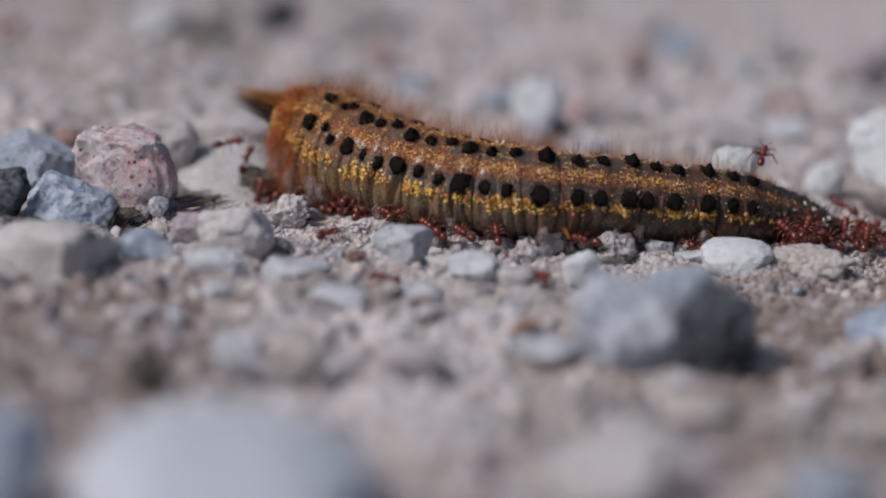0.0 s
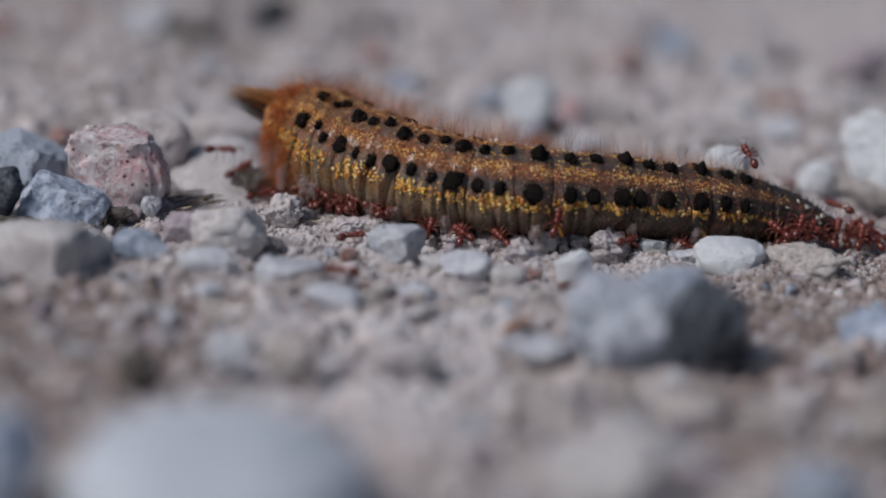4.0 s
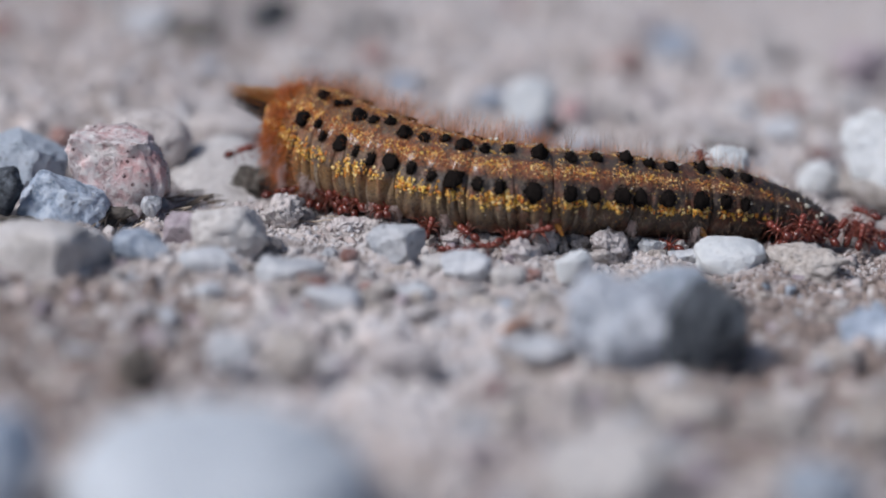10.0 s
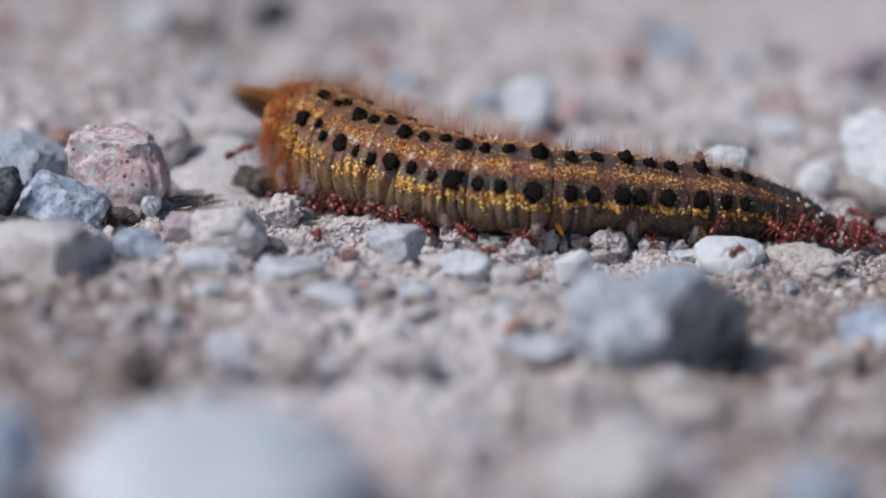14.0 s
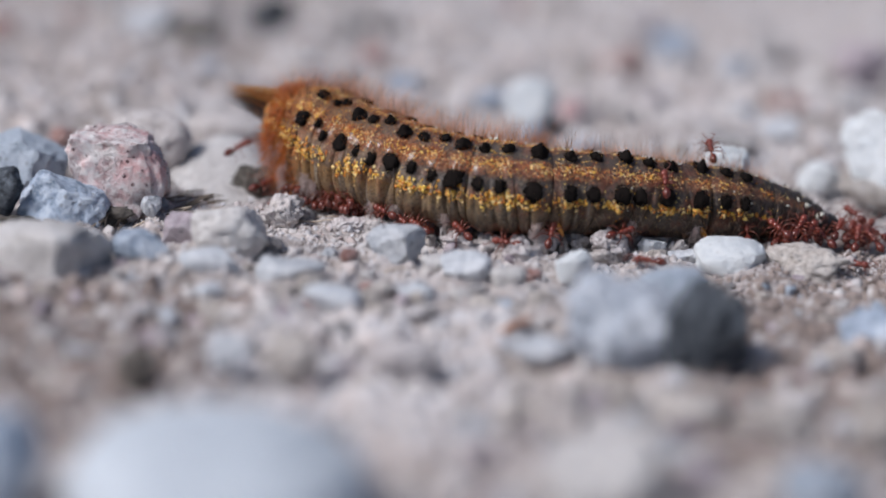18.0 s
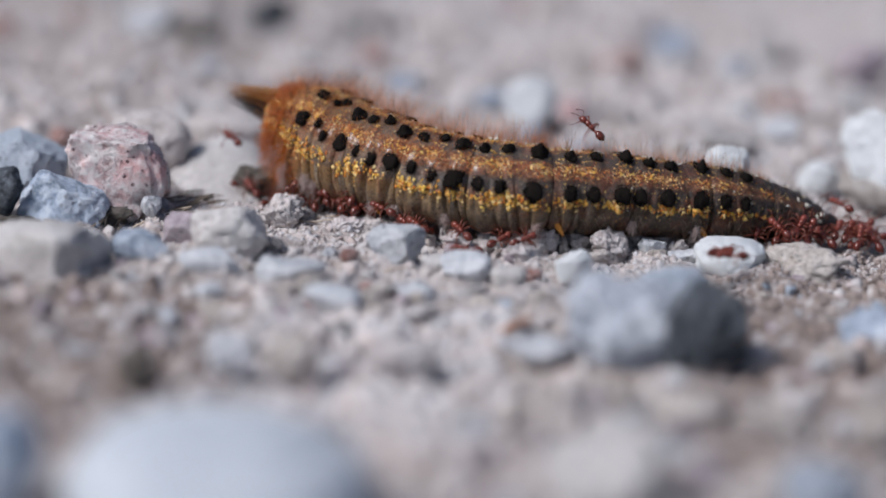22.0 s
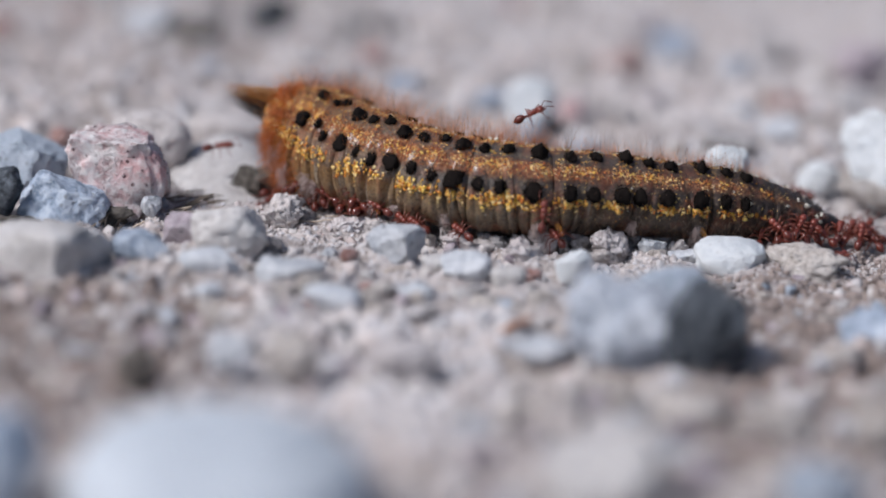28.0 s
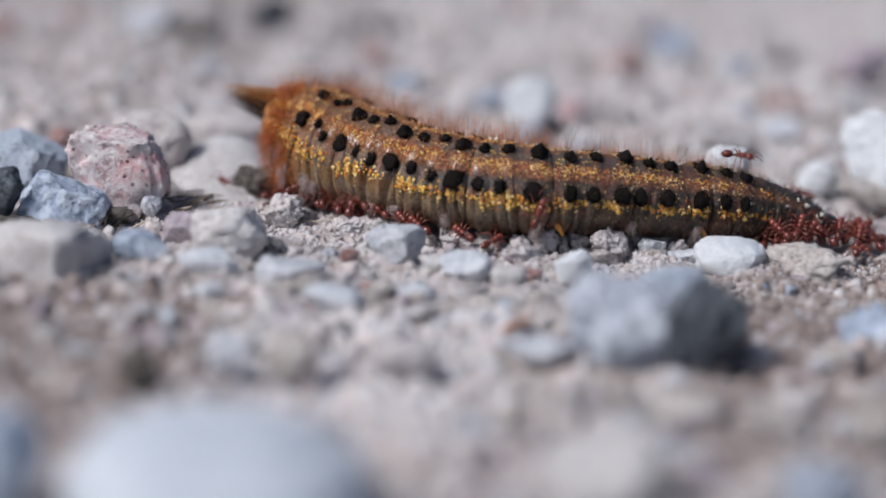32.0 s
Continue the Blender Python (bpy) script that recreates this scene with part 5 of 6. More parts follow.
    trail(2, "red-brown ant crossing the caterpillar's back", [
        (0.00, 24.9, 3.1, 1.2, -54, -11, 145), (5.00, 24.9, 3.1, 1.2, -54, -8, 144), (12.00, 22.3, 2.3, 1.1, -47, -7, 130),
        (16.50, 20.9, 1.9, 2.8, -7, -46, 97), (17.00, 20.9, 2.0, 4.3, -6, -40, 96), (17.50, 21.3, 2.2, 6.5, -7, -39, 97),
        (18.00, 22.2, 2.5, 7.6, -7, -43, 97), (18.50, 22.8, 2.7, 9.3, -3, -43, 93), (19.00, 22.9, 3.7, 9.6, -2, -40, 92),
        (19.50, 23.0, 5.3, 10.0, -4, -32, 106), (20.00, 22.4, 5.1, 9.8, -8, -30, 122), (20.50, 19.3, 4.3, 10.4, -14, -23, 162),
        (21.00, 16.9, 4.7, 10.7, -14, -21, 162), (21.50, 16.3, 5.6, 11.3, -16, -32, 180), (22.00, 14.5, 5.2, 12.3, -15, -36, 158),
        (22.50, 13.1, 5.0, 13.1, -16, -29, 180), (23.00, 12.1, 4.8, 13.2, -15, -23, 180), (23.50, 10.4, 4.5, 12.7, -14, 4, 180),
        (24.00, 8.1, 4.3, 11.4, -14, 18, 159), (24.50, 5.4, 4.6, 11.9, -14, -21, 164), (25.00, 4.2, 4.7, 12.6, -12, -17, 146),
        (25.50, 4.7, 4.6, 12.8, -17, -34, 180), (25.90, 4.5, 4.6, 12.6, 1, -27, 121), (26.30, 4.4, 4.7, 12.4, 5, -10, 69),
        (27.50, 5.5, 4.5, 12.8, 15, -20, 0), (28.00, 7.9, 4.3, 13.5, 16, -29, 0), (28.50, 10.0, 4.4, 13.5, 13, -22, 26),
        (29.00, 11.6, 4.7, 12.8, 13, -18, 22), (29.50, 14.9, 5.3, 12.6, 13, -13, 19), (30.00, 18.4, 6.0, 12.1, 13, -13, 19),
        (30.50, 22.7, 7.2, 11.0, 14, 10, 13), (31.00, 25.6, 7.9, 10.3, 13, 6, 23), (31.50, 29.2, 8.9, 9.5, 14, 12, 4),
        (32.00, 30.0, 9.1, 9.6, 14, 5, 0),
    ])
    trail(3, "dark red ant on the pale round stone", [
        (0.00, 31.9, 9.5, 9.7, 3, -23, 77), (1.00, 30.7, 9.3, 10.3, 11, -3, 39), (1.25, 28.9, 8.8, 10.4, -3, 1, 85),
        (1.50, 27.0, 8.3, 10.6, -10, 14, 130), (3.00, 31.8, 9.5, 9.1, -6, -29, 113), (3.50, 31.3, 9.4, 9.6, -7, -33, 119),
        (5.50, 31.9, 9.5, 8.9, -6, -26, 114), (6.00, 32.2, 9.6, 8.9, -3, -34, 103), (6.25, 31.2, 9.4, 9.7, 15, -11, 60),
        (6.50, 30.1, 9.1, 10.6, 14, 18, 24), (7.00, 29.9, 9.1, 10.6, 12, 4, 33), (7.25, 29.4, 9.0, 10.7, 0, -5, 96),
        (7.50, 28.9, 8.8, 10.8, -13, 1, 159), (8.00, 28.3, 8.7, 10.9, -14, 4, 180), (8.50, 26.6, 8.2, 10.8, -14, 21, 154),
        (9.00, 26.4, 8.2, 10.5, -10, 21, 128), (9.50, 26.2, 8.1, 9.5, -6, 28, 108), (10.00, 26.6, 11.1, 8.3, -3, -27, 101),
        (14.00, 26.6, 11.1, 8.1, -3, -27, 101), (16.50, 27.0, 10.2, 9.0, -3, -29, 101), (18.00, 27.4, 10.3, 9.6, -3, -33, 100),
        (18.50, 26.5, 11.1, 8.6, -3, -29, 102), (20.00, 26.8, 12.1, 7.2, -2, -19, 98), (32.00, 26.8, 12.1, 7.2, -2, -19, 98),
    ])
    trail(4, "dark red ant on the far ground by white stones", [
        (0.00, 53.6, 68.6, 0.7, 0, 0, 77), (0.17, 53.0, 61.8, 0.3, 0, 0, 20), (0.33, 52.3, 54.9, -0.0, 0, 0, -37),
        (0.50, 51.7, 48.1, -0.4, 0, 0, -105), (0.67, 49.7, 45.7, -0.0, 0, 0, -50), (0.83, 47.7, 43.3, 0.3, 0, 0, 5),
        (1.00, 45.7, 40.9, 0.6, 0, 0, 60), (1.25, 44.3, 39.0, 0.3, 0, 0, 127), (1.50, 42.9, 37.1, -0.0, 0, 0, -165),
        (2.50, 40.5, 37.4, -0.2, 0, 0, -138), (3.50, 39.8, 38.2, -0.1, 0, 0, 173), (4.50, 39.1, 38.9, 0.1, 0, 0, 124),
        (5.50, 38.4, 39.7, 0.2, 0, 0, 76), (6.50, 41.6, 46.1, 0.6, 0, 0, 62), (7.00, 45.3, 51.0, 0.6, 0, 0, 45),
        (7.50, 46.4, 52.3, 0.9, 0, 0, 85), (8.50, 51.2, 65.1, 1.3, 0, 0, 63), (9.33, 47.9, 57.6, 1.1, 0, 0, 122),
        (10.17, 44.5, 50.1, 0.9, 0, 0, -179), (11.00, 41.1, 42.7, 0.8, 0, 0, -120), (12.50, 41.2, 45.2, 0.6, 0, 0, -123),
        (14.00, 34.8, 36.6, 0.6, 0, 0, -165), (32.00, 32.9, 37.1, 0.4, 0, 0, 129),
    ])
    trail(5, "red-brown ant beside the dark front end", [
        (0.00, 41.7, 13.5, 3.8, -10, -11, 137), (1.50, 42.9, 13.5, 4.6, -12, -3, 145), (2.00, 41.6, 13.5, 4.3, -10, -7, 135),
        (2.50, 41.1, 11.5, 4.2, -8, -11, 124), (3.50, 41.6, 11.5, 4.2, -10, -9, 137), (5.50, 41.5, 11.5, 4.1, -15, -15, 180),
        (8.00, 41.7, 11.5, 4.0, -15, -15, 180), (8.50, 42.4, 11.5, 3.7, -10, -11, 135), (9.00, 44.2, 11.5, 3.3, -10, -11, 135),
        (10.00, 44.5, 11.5, 3.6, -12, -9, 150), (12.00, 43.4, 11.5, 4.2, -13, -6, 155), (13.00, 43.9, 11.5, 3.4, -12, -14, 149),
        (16.50, 43.9, 11.5, 3.4, -12, -3, 148), (17.50, 42.6, 11.5, 3.9, -9, -17, 127), (18.50, 44.4, 11.5, 3.0, -8, -12, 127),
        (20.00, 45.7, 15.5, 4.2, -10, 10, 134), (21.00, 41.4, 14.5, 4.4, -10, 1, 137), (21.50, 42.3, 11.5, 4.5, -10, -10, 135),
        (22.00, 41.7, 11.5, 4.4, -9, -9, 132), (23.00, 40.4, 15.3, 4.8, -9, -7, 132), (24.00, 38.7, 19.7, 3.4, -9, -2, 132),
        (32.00, 38.7, 19.7, 3.4, -9, -2, 132),
    ])
    trail(6, "red ant crossing the sand before the caterpillar", [
        (0.00, -12.5, -1.1, 0.9, 0, 0, 58), (2.00, -10.5, 0.1, 0.9, 0, 0, 48), (3.50, -10.0, -0.7, 0.8, 0, 0, 43),
        (5.50, -6.6, -5.6, 0.7, 0, 0, 31), (6.00, -5.6, -7.1, 1.0, 0, 0, 35), (6.50, -4.4, -6.7, 0.9, 0, 0, 27),
        (7.00, -3.6, -5.0, 0.8, 0, 0, 56), (7.50, -2.9, -1.9, 0.2, 0, 0, 68), (8.00, -1.2, -3.7, 0.6, 0, 0, 39), (9.00, 0.7, -0.6, 0.3, 0, 0, 33),
        (10.00, 3.9, -3.0, 0.9, 0, 0, 29), (11.00, 6.5, -1.3, 0.6, 0, 0, 49), (12.00, 7.6, -0.8, 0.5, 0, 0, 50), (13.00, 7.8, -0.3, 0.6, 0, 0, 77),
        (14.00, 9.7, 1.3, 0.8, 0, 0, 56), (16.50, 11.4, -0.5, 1.9, 52, -10, 39), (17.00, 13.7, 0.1, 1.8, 53, -8, 39),
        (18.00, 17.9, 1.0, 2.6, 56, -10, 31), (19.00, 20.3, 1.7, 1.5, 57, -7, 31), (20.00, 25.5, -1.4, 2.7, 0, 0, 39),
        (20.50, 23.4, 0.3, 2.0, -29, -17, 94), (21.00, 21.2, 2.0, 1.4, -59, -2, 150), (21.50, 24.3, -2.3, 2.3, -29, -17, 93),
        (22.00, 27.4, -6.7, 3.3, 0, 0, 37), (23.50, 33.0, -4.7, 1.9, 0, 0, 39), (26.00, 38.1, -0.7, 0.9, 0, 0, 52),
        (32.00, 42.8, 3.7, 0.9, 0, 0, 65),
    ])
    trail(7, "red ant climbing the caterpillar's flank", [
        (0.00, 12.2, -0.2, 5.4, -3, -50, 93), (1.00, 11.7, -0.4, 4.9, -10, -60, 101), (2.00, 11.2, -0.5, 6.3, 1, -48, 89),
        (3.00, 11.1, -0.5, 4.8, 13, -66, 75), (5.00, 11.4, -0.5, 3.0, 10, -40, 79), (7.00, 8.9, 0.6, 0.8, 0, 0, 137),
        (8.00, 7.2, 2.1, 0.7, 0, 0, 171), (8.50, 6.7, 0.7, 0.8, 0, -0, 109), (9.00, 6.2, -0.8, 1.0, 0, 0, 47), (9.50, 7.7, -0.9, 1.8, 30, -16, 26),
        (10.00, 9.3, -1.0, 2.7, 65, -18, -0), (11.00, 14.4, 0.2, 3.2, 48, -23, 39), (12.00, 24.0, -4.3, 2.9, 0, 0, 41),
        (12.50, 28.1, 4.2, 2.9, 60, -17, 16), (13.00, 28.5, 4.4, 3.2, 51, -41, 30), (13.50, 27.5, 4.0, 2.9, 41, -34, 46),
        (14.00, 28.0, 4.2, 3.4, 31, -43, 56), (14.50, 28.8, 4.5, 3.5, 12, -48, 77), (17.00, 30.2, 5.0, 3.2, 7, -48, 82),
        (19.00, 32.1, 5.7, 1.9, -18, -46, 109), (21.00, 32.3, 5.8, 1.9, 14, -48, 75), (32.00, 33.3, 6.2, 1.7, 15, -42, 74),
    ])
    trail(8, "red ant running over the sand", [
        (0.00, 13.8, 0.1, 1.9, -60, -4, 155), (1.00, 16.5, 0.0, 0.3, 0, 0, 174), (2.00, 13.8, 0.1, 2.7, -43, -7, 124),
        (3.00, 16.2, 0.7, 2.2, 4, -20, 86), (4.00, 18.7, 1.2, 1.8, 49, -2, 52), (5.50, 23.4, 2.7, 1.5, 58, -9, 25), (6.00, 21.1, 2.0, 1.8, 63, 4, 0),
        (6.50, 20.1, 1.7, 1.4, 61, -1, 23), (6.67, 19.3, 1.9, 1.0, 44, -22, 72), (6.83, 18.6, 2.1, 0.6, 16, -22, 129),
        (7.00, 17.8, 2.3, 0.2, 0, 0, 177), (8.00, 12.9, -5.7, 0.8, 0, 0, 174), (9.00, 4.3, -1.5, 0.8, 0, 0, -145),
        (10.00, 1.2, -2.4, 0.3, 0, 0, -175), (11.00, -1.0, -1.6, 0.6, 0, 0, 169), (11.50, -2.1, -3.4, 0.3, 0, 0, -127),
        (12.00, -6.0, -8.0, 0.7, 0, 0, -179), (12.50, -13.2, -6.4, 1.4, 0, 0, 175), (12.75, -13.2, -5.8, 1.3, 0, 0, 135),
        (13.00, -13.1, -5.2, 1.2, 0, 0, 95), (13.50, -12.6, -4.7, 1.1, 0, 0, 92), (14.00, -12.5, -4.5, 1.5, 0, 0, 95),
        (14.50, -10.9, 0.5, 0.9, 0, 0, 72), (16.50, -9.9, 6.1, 0.5, 56, -16, 27), (19.00, -9.8, 6.0, 0.9, 41, -25, 48),
        (32.00, -9.3, 5.7, 1.2, 35, -23, 57),
    ])
    trail(9, "red ant hurrying past on the sand", [
        (0.00, -6.0, -14.8, 0.6, 0, 0, 159), (3.00, -9.2, -16.6, 1.3, 0, 0, 172), 
        (6.00, -10.3, -14.7, 0.8, 0, 0, 180), (6.50, -17.5, -20.4, 0.8, 0, 0, 180), (7.00, -18.7, -20.5, 0.8, 0, 0, 135), (7.50, -19.6, -14.3, 0.8, 0, 0, 60), (8.00, -11.6, -12.5, 0.8, 0, 0, 5),
        (10.00, -12.0, -23.0, 1.2, 0, 0, -40), (13.00, -8.8, -15.7, 1.1, 0, 0, 35), (13.50, -1.0, -4.7, 0.1, 0, 0, 41),
        (14.00, 3.9, -6.5, 0.7, 0, 0, 29), (16.50, 19.5, -6.1, 0.7, 0, 0, 28), (17.00, 19.9, -5.5, 0.8, 0, 0, 77),
        (17.50, 20.3, -5.0, 0.9, 0, 0, 126), (18.00, 20.7, -4.4, 0.9, 0, 0, 175), (20.00, 15.0, -5.0, 1.2, 0, 0, 158),
        (21.50, 4.8, -6.7, 1.4, 0, 0, 175), (22.40, -1.4, -1.7, 0.8, 0, 0, 164), (22.50, -3.1, 3.7, 0.7, 0, 0, 160),
        (22.70, -8.7, 6.6, 0.7, 0, 0, 168), (23.00, -13.9, 6.9, 0.3, 0, 0, 168), (23.20, -17.6, 5.8, 0.8, 0, 0, 128),
        (23.40, -23.2, 14.2, 0.5, 0, 0, 163), (23.60, -24.4, 5.9, 2.4, 0, 0, 133), (23.90, -28.7, 21.0, 1.2, -10, -6, 126),
        (24.20, -33.2, 27.0, 0.0, -10, -2, 127), (27.00, -34.3, 28.0, 0.0, -11, -2, 131), (31.40, -33.8, 28.0, 1.5, -6, -17, 112),
        (32.00, -33.4, 28.0, 4.3, 3, -19, 80),
    ])
    trail(10, "red ant on the near sand", [
        (0.00, 9.1, -13.1, 0.8, 0, 0, 99), (2.00, 8.4, -15.0, 1.0, 0, 0, 30), (2.50, 12.6, -15.4, 1.0, 0, 0, 60),
        (3.00, 10.6, -15.2, 1.0, 0, 0, 130), (3.50, 12.5, -15.3, 1.0, 0, 0, 60), (5.50, 13.1, -17.0, 1.0, 0, 0, -20),
        (6.20, 16.0, -27.4, 0.8, 0, 0, -60), (32.00, 16.4, -27.8, 0.8, 0, 0, -40),
    ])
    trail(11, "red-brown ant gnawing at the dark front end", [
        (0.00, 35.0, 6.9, 1.8, 38, -44, 47), (6.00, 35.3, 7.0, 1.9, 43, -50, 40), (13.00, 35.2, 7.0, 1.7, 39, -48, 46),
        (20.00, 34.8, 6.8, 2.0, 34, -41, 52), (25.00, 35.2, 7.0, 2.2, 41, -50, 43), (32.00, 35.0, 6.9, 2.0, 40, -46, 45),
    ])
    trail(12, "red-brown ant clinging under the dark front end", [
        (0.00, 37.4, 5.3, 2.6, 25, -42, 63), (7.00, 37.8, 5.6, 2.6, 30, -48, 56), (14.00, 37.6, 5.5, 2.5, 39, -37, 47),
        (22.00, 37.7, 5.5, 2.6, 31, -57, 55), (32.00, 37.7, 5.5, 2.6, 35, -43, 51),
    ])
    trail(13, "red ant pulling at the front end", [
        (0.00, 39.6, 6.7, 1.8, -46, -27, 140), (9.00, 39.9, 7.0, 2.0, -46, -25, 138), (18.00, 39.6, 6.7, 1.9, -41, -24, 132),
        (32.00, 39.8, 6.9, 2.1, -43, -27, 135),
    ])
    trail(14, "red ant crowding beside the front end", [
        (0.00, 44.1, 12.0, 1.1, -13, -17, 142), (8.00, 44.2, 12.0, 1.1, -16, -27, 158), (16.00, 43.8, 12.0, 1.0, -13, -12, 140),
        (24.00, 44.2, 12.0, 1.4, -16, -25, 155), (32.00, 44.0, 12.0, 1.2, -15, -24, 151),
    ])
    trail(15, "red ant crowding beside the front end", [
        (0.00, 44.5, 11.0, 1.6, 10, -51, 59), (10.00, 44.5, 11.0, 1.5, 13, -44, 46), (20.00, 44.6, 11.0, 1.6, 15, -59, 50),
        (32.00, 44.4, 11.0, 1.6, 12, -51, 56),
    ])
    trail(16, "red-brown ant below the dark front end", [
        (0.00, 36.3, 2.8, 2.0, -58, -6, 151), (11.00, 36.0, 2.6, 1.9, -58, -6, 151), (23.00, 36.3, 2.8, 2.2, -58, -6, 151),
        (32.00, 36.2, 2.7, 2.0, -60, -5, 157),
    ])
    trail(17, "red-brown ant gripping a leg of the caterpillar", [
        (0.00, -14.3, 9.7, 3.8, 6, -47, 83), (3.00, -14.1, 9.4, 3.8, -22, -50, 115), (9.00, -14.2, 9.5, 4.1, -19, -48, 111),
        (13.00, -14.0, 9.4, 4.1, -30, -57, 124), (19.00, -14.0, 9.3, 4.3, -17, -53, 109), (24.00, -13.9, 9.2, 4.0, -7, -54, 98),
        (32.00, -13.9, 9.2, 4.0, -14, -53, 106),
    ])
    trail(18, "dark red ant tugging at the underside", [
        (0.00, -18.0, 12.6, 2.1, 42, -25, 47), (5.00, -16.9, 11.7, 2.3, 56, -17, 25), (13.00, -15.8, 10.7, 3.0, 53, -9, 37),
        (19.00, -15.8, 10.7, 3.4, 53, -16, 32), (23.00, -15.0, 10.0, 4.0, 42, -21, 49), (32.00, -15.1, 10.2, 3.6, 47, -19, 43),
    ])
    trail(19, "red ant under the caterpillar's belly", [
        (0.00, -12.3, 8.0, 1.8, -44, -17, 132), (6.00, -12.7, 8.2, 2.5, -35, -32, 126), (12.00, -11.8, 7.5, 2.5, -45, -12, 131),
        (14.50, -12.1, 7.7, 2.6, -7, -34, 94), (17.00, -12.4, 8.0, 2.6, 41, -26, 47), (18.50, -12.5, 8.1, 2.7, 5, -40, 85),
        (20.00, -12.7, 8.2, 2.8, -34, -30, 125), (32.00, -13.1, 8.7, 2.6, -19, -39, 110),
    ])
    trail(20, "red ant under the caterpillar's belly", [
        (0.00, -10.2, 6.3, 2.4, -54, -8, 143), (3.00, -9.0, 5.3, 3.2, -53, -11, 144), (9.00, -9.4, 5.7, 2.9, -51, -7, 136),
        (11.00, -8.7, 5.2, 3.2, -3, -39, 87), (13.00, -8.0, 4.6, 3.5, 55, -19, 27), (14.00, -7.1, 4.1, 3.2, 51, -25, 33),
        (19.00, -9.9, 6.0, 3.7, 9, -41, 81), (24.00, -9.3, 5.6, 3.8, 20, -30, 71), (32.00, -9.6, 5.8, 3.6, 7, -50, 82),
    ])
    trail(21, "dark red ant in the shade of the belly", [
        (0.00, -6.5, 3.7, 2.5, -54, -8, 143), (8.00, -6.8, 3.9, 2.8, -45, -13, 131), (16.00, -6.1, 3.4, 2.6, -50, -10, 136),
        (24.00, -6.5, 3.7, 3.0, -53, -11, 144), (32.00, -6.8, 3.9, 2.7, -44, -16, 132),
    ])
    trail(22, "dark red ant in the shade of the belly", [
        (0.00, -2.1, 1.1, 2.0, -44, -14, 131), (3.50, -1.6, 0.9, 1.9, 4, -30, 87), (7.00, -1.1, 0.8, 1.9, 49, -10, 46),
        (10.50, -1.6, 0.9, 1.9, 3, -30, 87), (14.00, -2.1, 1.1, 1.8, -45, -13, 131), (23.00, -2.7, 1.3, 2.0, -46, -10, 130),
        (32.00, -2.5, 1.2, 2.0, -46, -18, 136),
    ])
    trail(23, "dark red ant by the earth crumb", [
        (0.00, -20.8, 14.4, 1.3, 11, -49, 79), (2.00, -20.5, 14.4, 0.9, 43, -22, 47), (5.00, -19.7, 14.4, 1.1, 54, -8, 36),
        (14.00, -17.6, 12.4, 1.9, 54, -9, 37), (21.00, -21.0, 14.4, 2.4, 28, -43, 59), (21.75, -20.8, 14.4, 1.9, -23, -33, 107),
        (22.50, -20.6, 14.4, 1.3, -50, -2, 130), (22.75, -20.1, 14.4, 1.4, 6, -26, 82), (23.00, -19.7, 14.4, 1.4, 59, 2, 36),
        (32.00, -18.3, 13.0, 1.6, 53, -12, 36),
    ])
    trail(24, "dark red ant in the shade of the belly", [
        (0.00, 1.4, 0.1, 1.8, -46, -10, 130), (10.00, 2.5, -0.3, 1.9, -45, -13, 131), (20.00, 1.8, -0.0, 2.0, -39, -17, 126),
        (32.00, 2.0, -0.1, 1.8, -45, -12, 130),
    ])
    trail(25, "red ant gripping the flank with raised body", [
        (0.00, -1.5, 0.9, 1.6, -44, -14, 131), (4.00, 1.7, 0.1, 1.6, 3, -27, 89), (8.00, 4.8, -0.7, 1.6, 46, -7, 52),
        (14.00, 7.8, -1.0, 1.8, 48, -10, 46), (16.00, 7.2, -1.8, 1.8, -10, -35, 105), (18.00, 6.5, -2.7, 1.8, -61, 0, 157),
        (19.00, 6.1, -2.7, 1.8, -52, -3, 134), (20.00, 6.3, -2.7, 1.9, -4, -24, 94), (21.00, 6.5, -2.7, 1.9, 46, -7, 52),
        (22.50, 8.7, -2.8, 2.8, 51, -21, 34), (23.00, 9.1, -2.8, 3.7, 37, -39, 49), (23.50, 9.4, -2.8, 4.3, 48, -45, 33),
        (24.00, 9.7, -2.7, 4.6, 31, -49, 55), (24.50, 9.6, -2.7, 4.2, 12, -49, 77), (25.00, 9.6, -2.7, 4.5, 16, -52, 72),
        (27.50, 9.7, -2.7, 4.5, 10, -61, 79), (28.00, 9.8, -2.7, 4.6, 8, -75, 81), (30.00, 9.7, -2.7, 4.5, 28, -66, 58),
        (32.00, 9.3, -2.8, 4.9, 81, -72, 0),
    ])
    trail(26, "red ant below the flank", [
        (0.00, 4.6, -0.7, 2.2, -11, -31, 101), (1.00, 4.4, -0.7, 2.0, -5, -28, 95), (6.00, 7.0, -0.9, 1.7, -52, -5, 135),
        (9.00, 7.3, -0.9, 1.6, -3, -25, 94), (12.00, 7.7, -1.0, 1.5, 46, -7, 52), (19.00, 12.6, -0.2, 2.7, 11, -41, 78),
        (19.50, 13.7, 0.1, 3.0, 29, -42, 59), (20.00, 13.7, 0.1, 2.1, 51, -12, 39), (22.00, 5.6, -0.8, 1.5, 48, -12, 46),
        (24.00, 11.5, -0.5, 2.5, 3, -36, 87), (28.00, 11.5, -0.5, 2.0, -30, -17, 115), (30.00, 8.2, -0.6, 1.7, 8, -25, 82),
        (32.00, 4.9, -0.7, 1.3, 44, -11, 52),
    ])
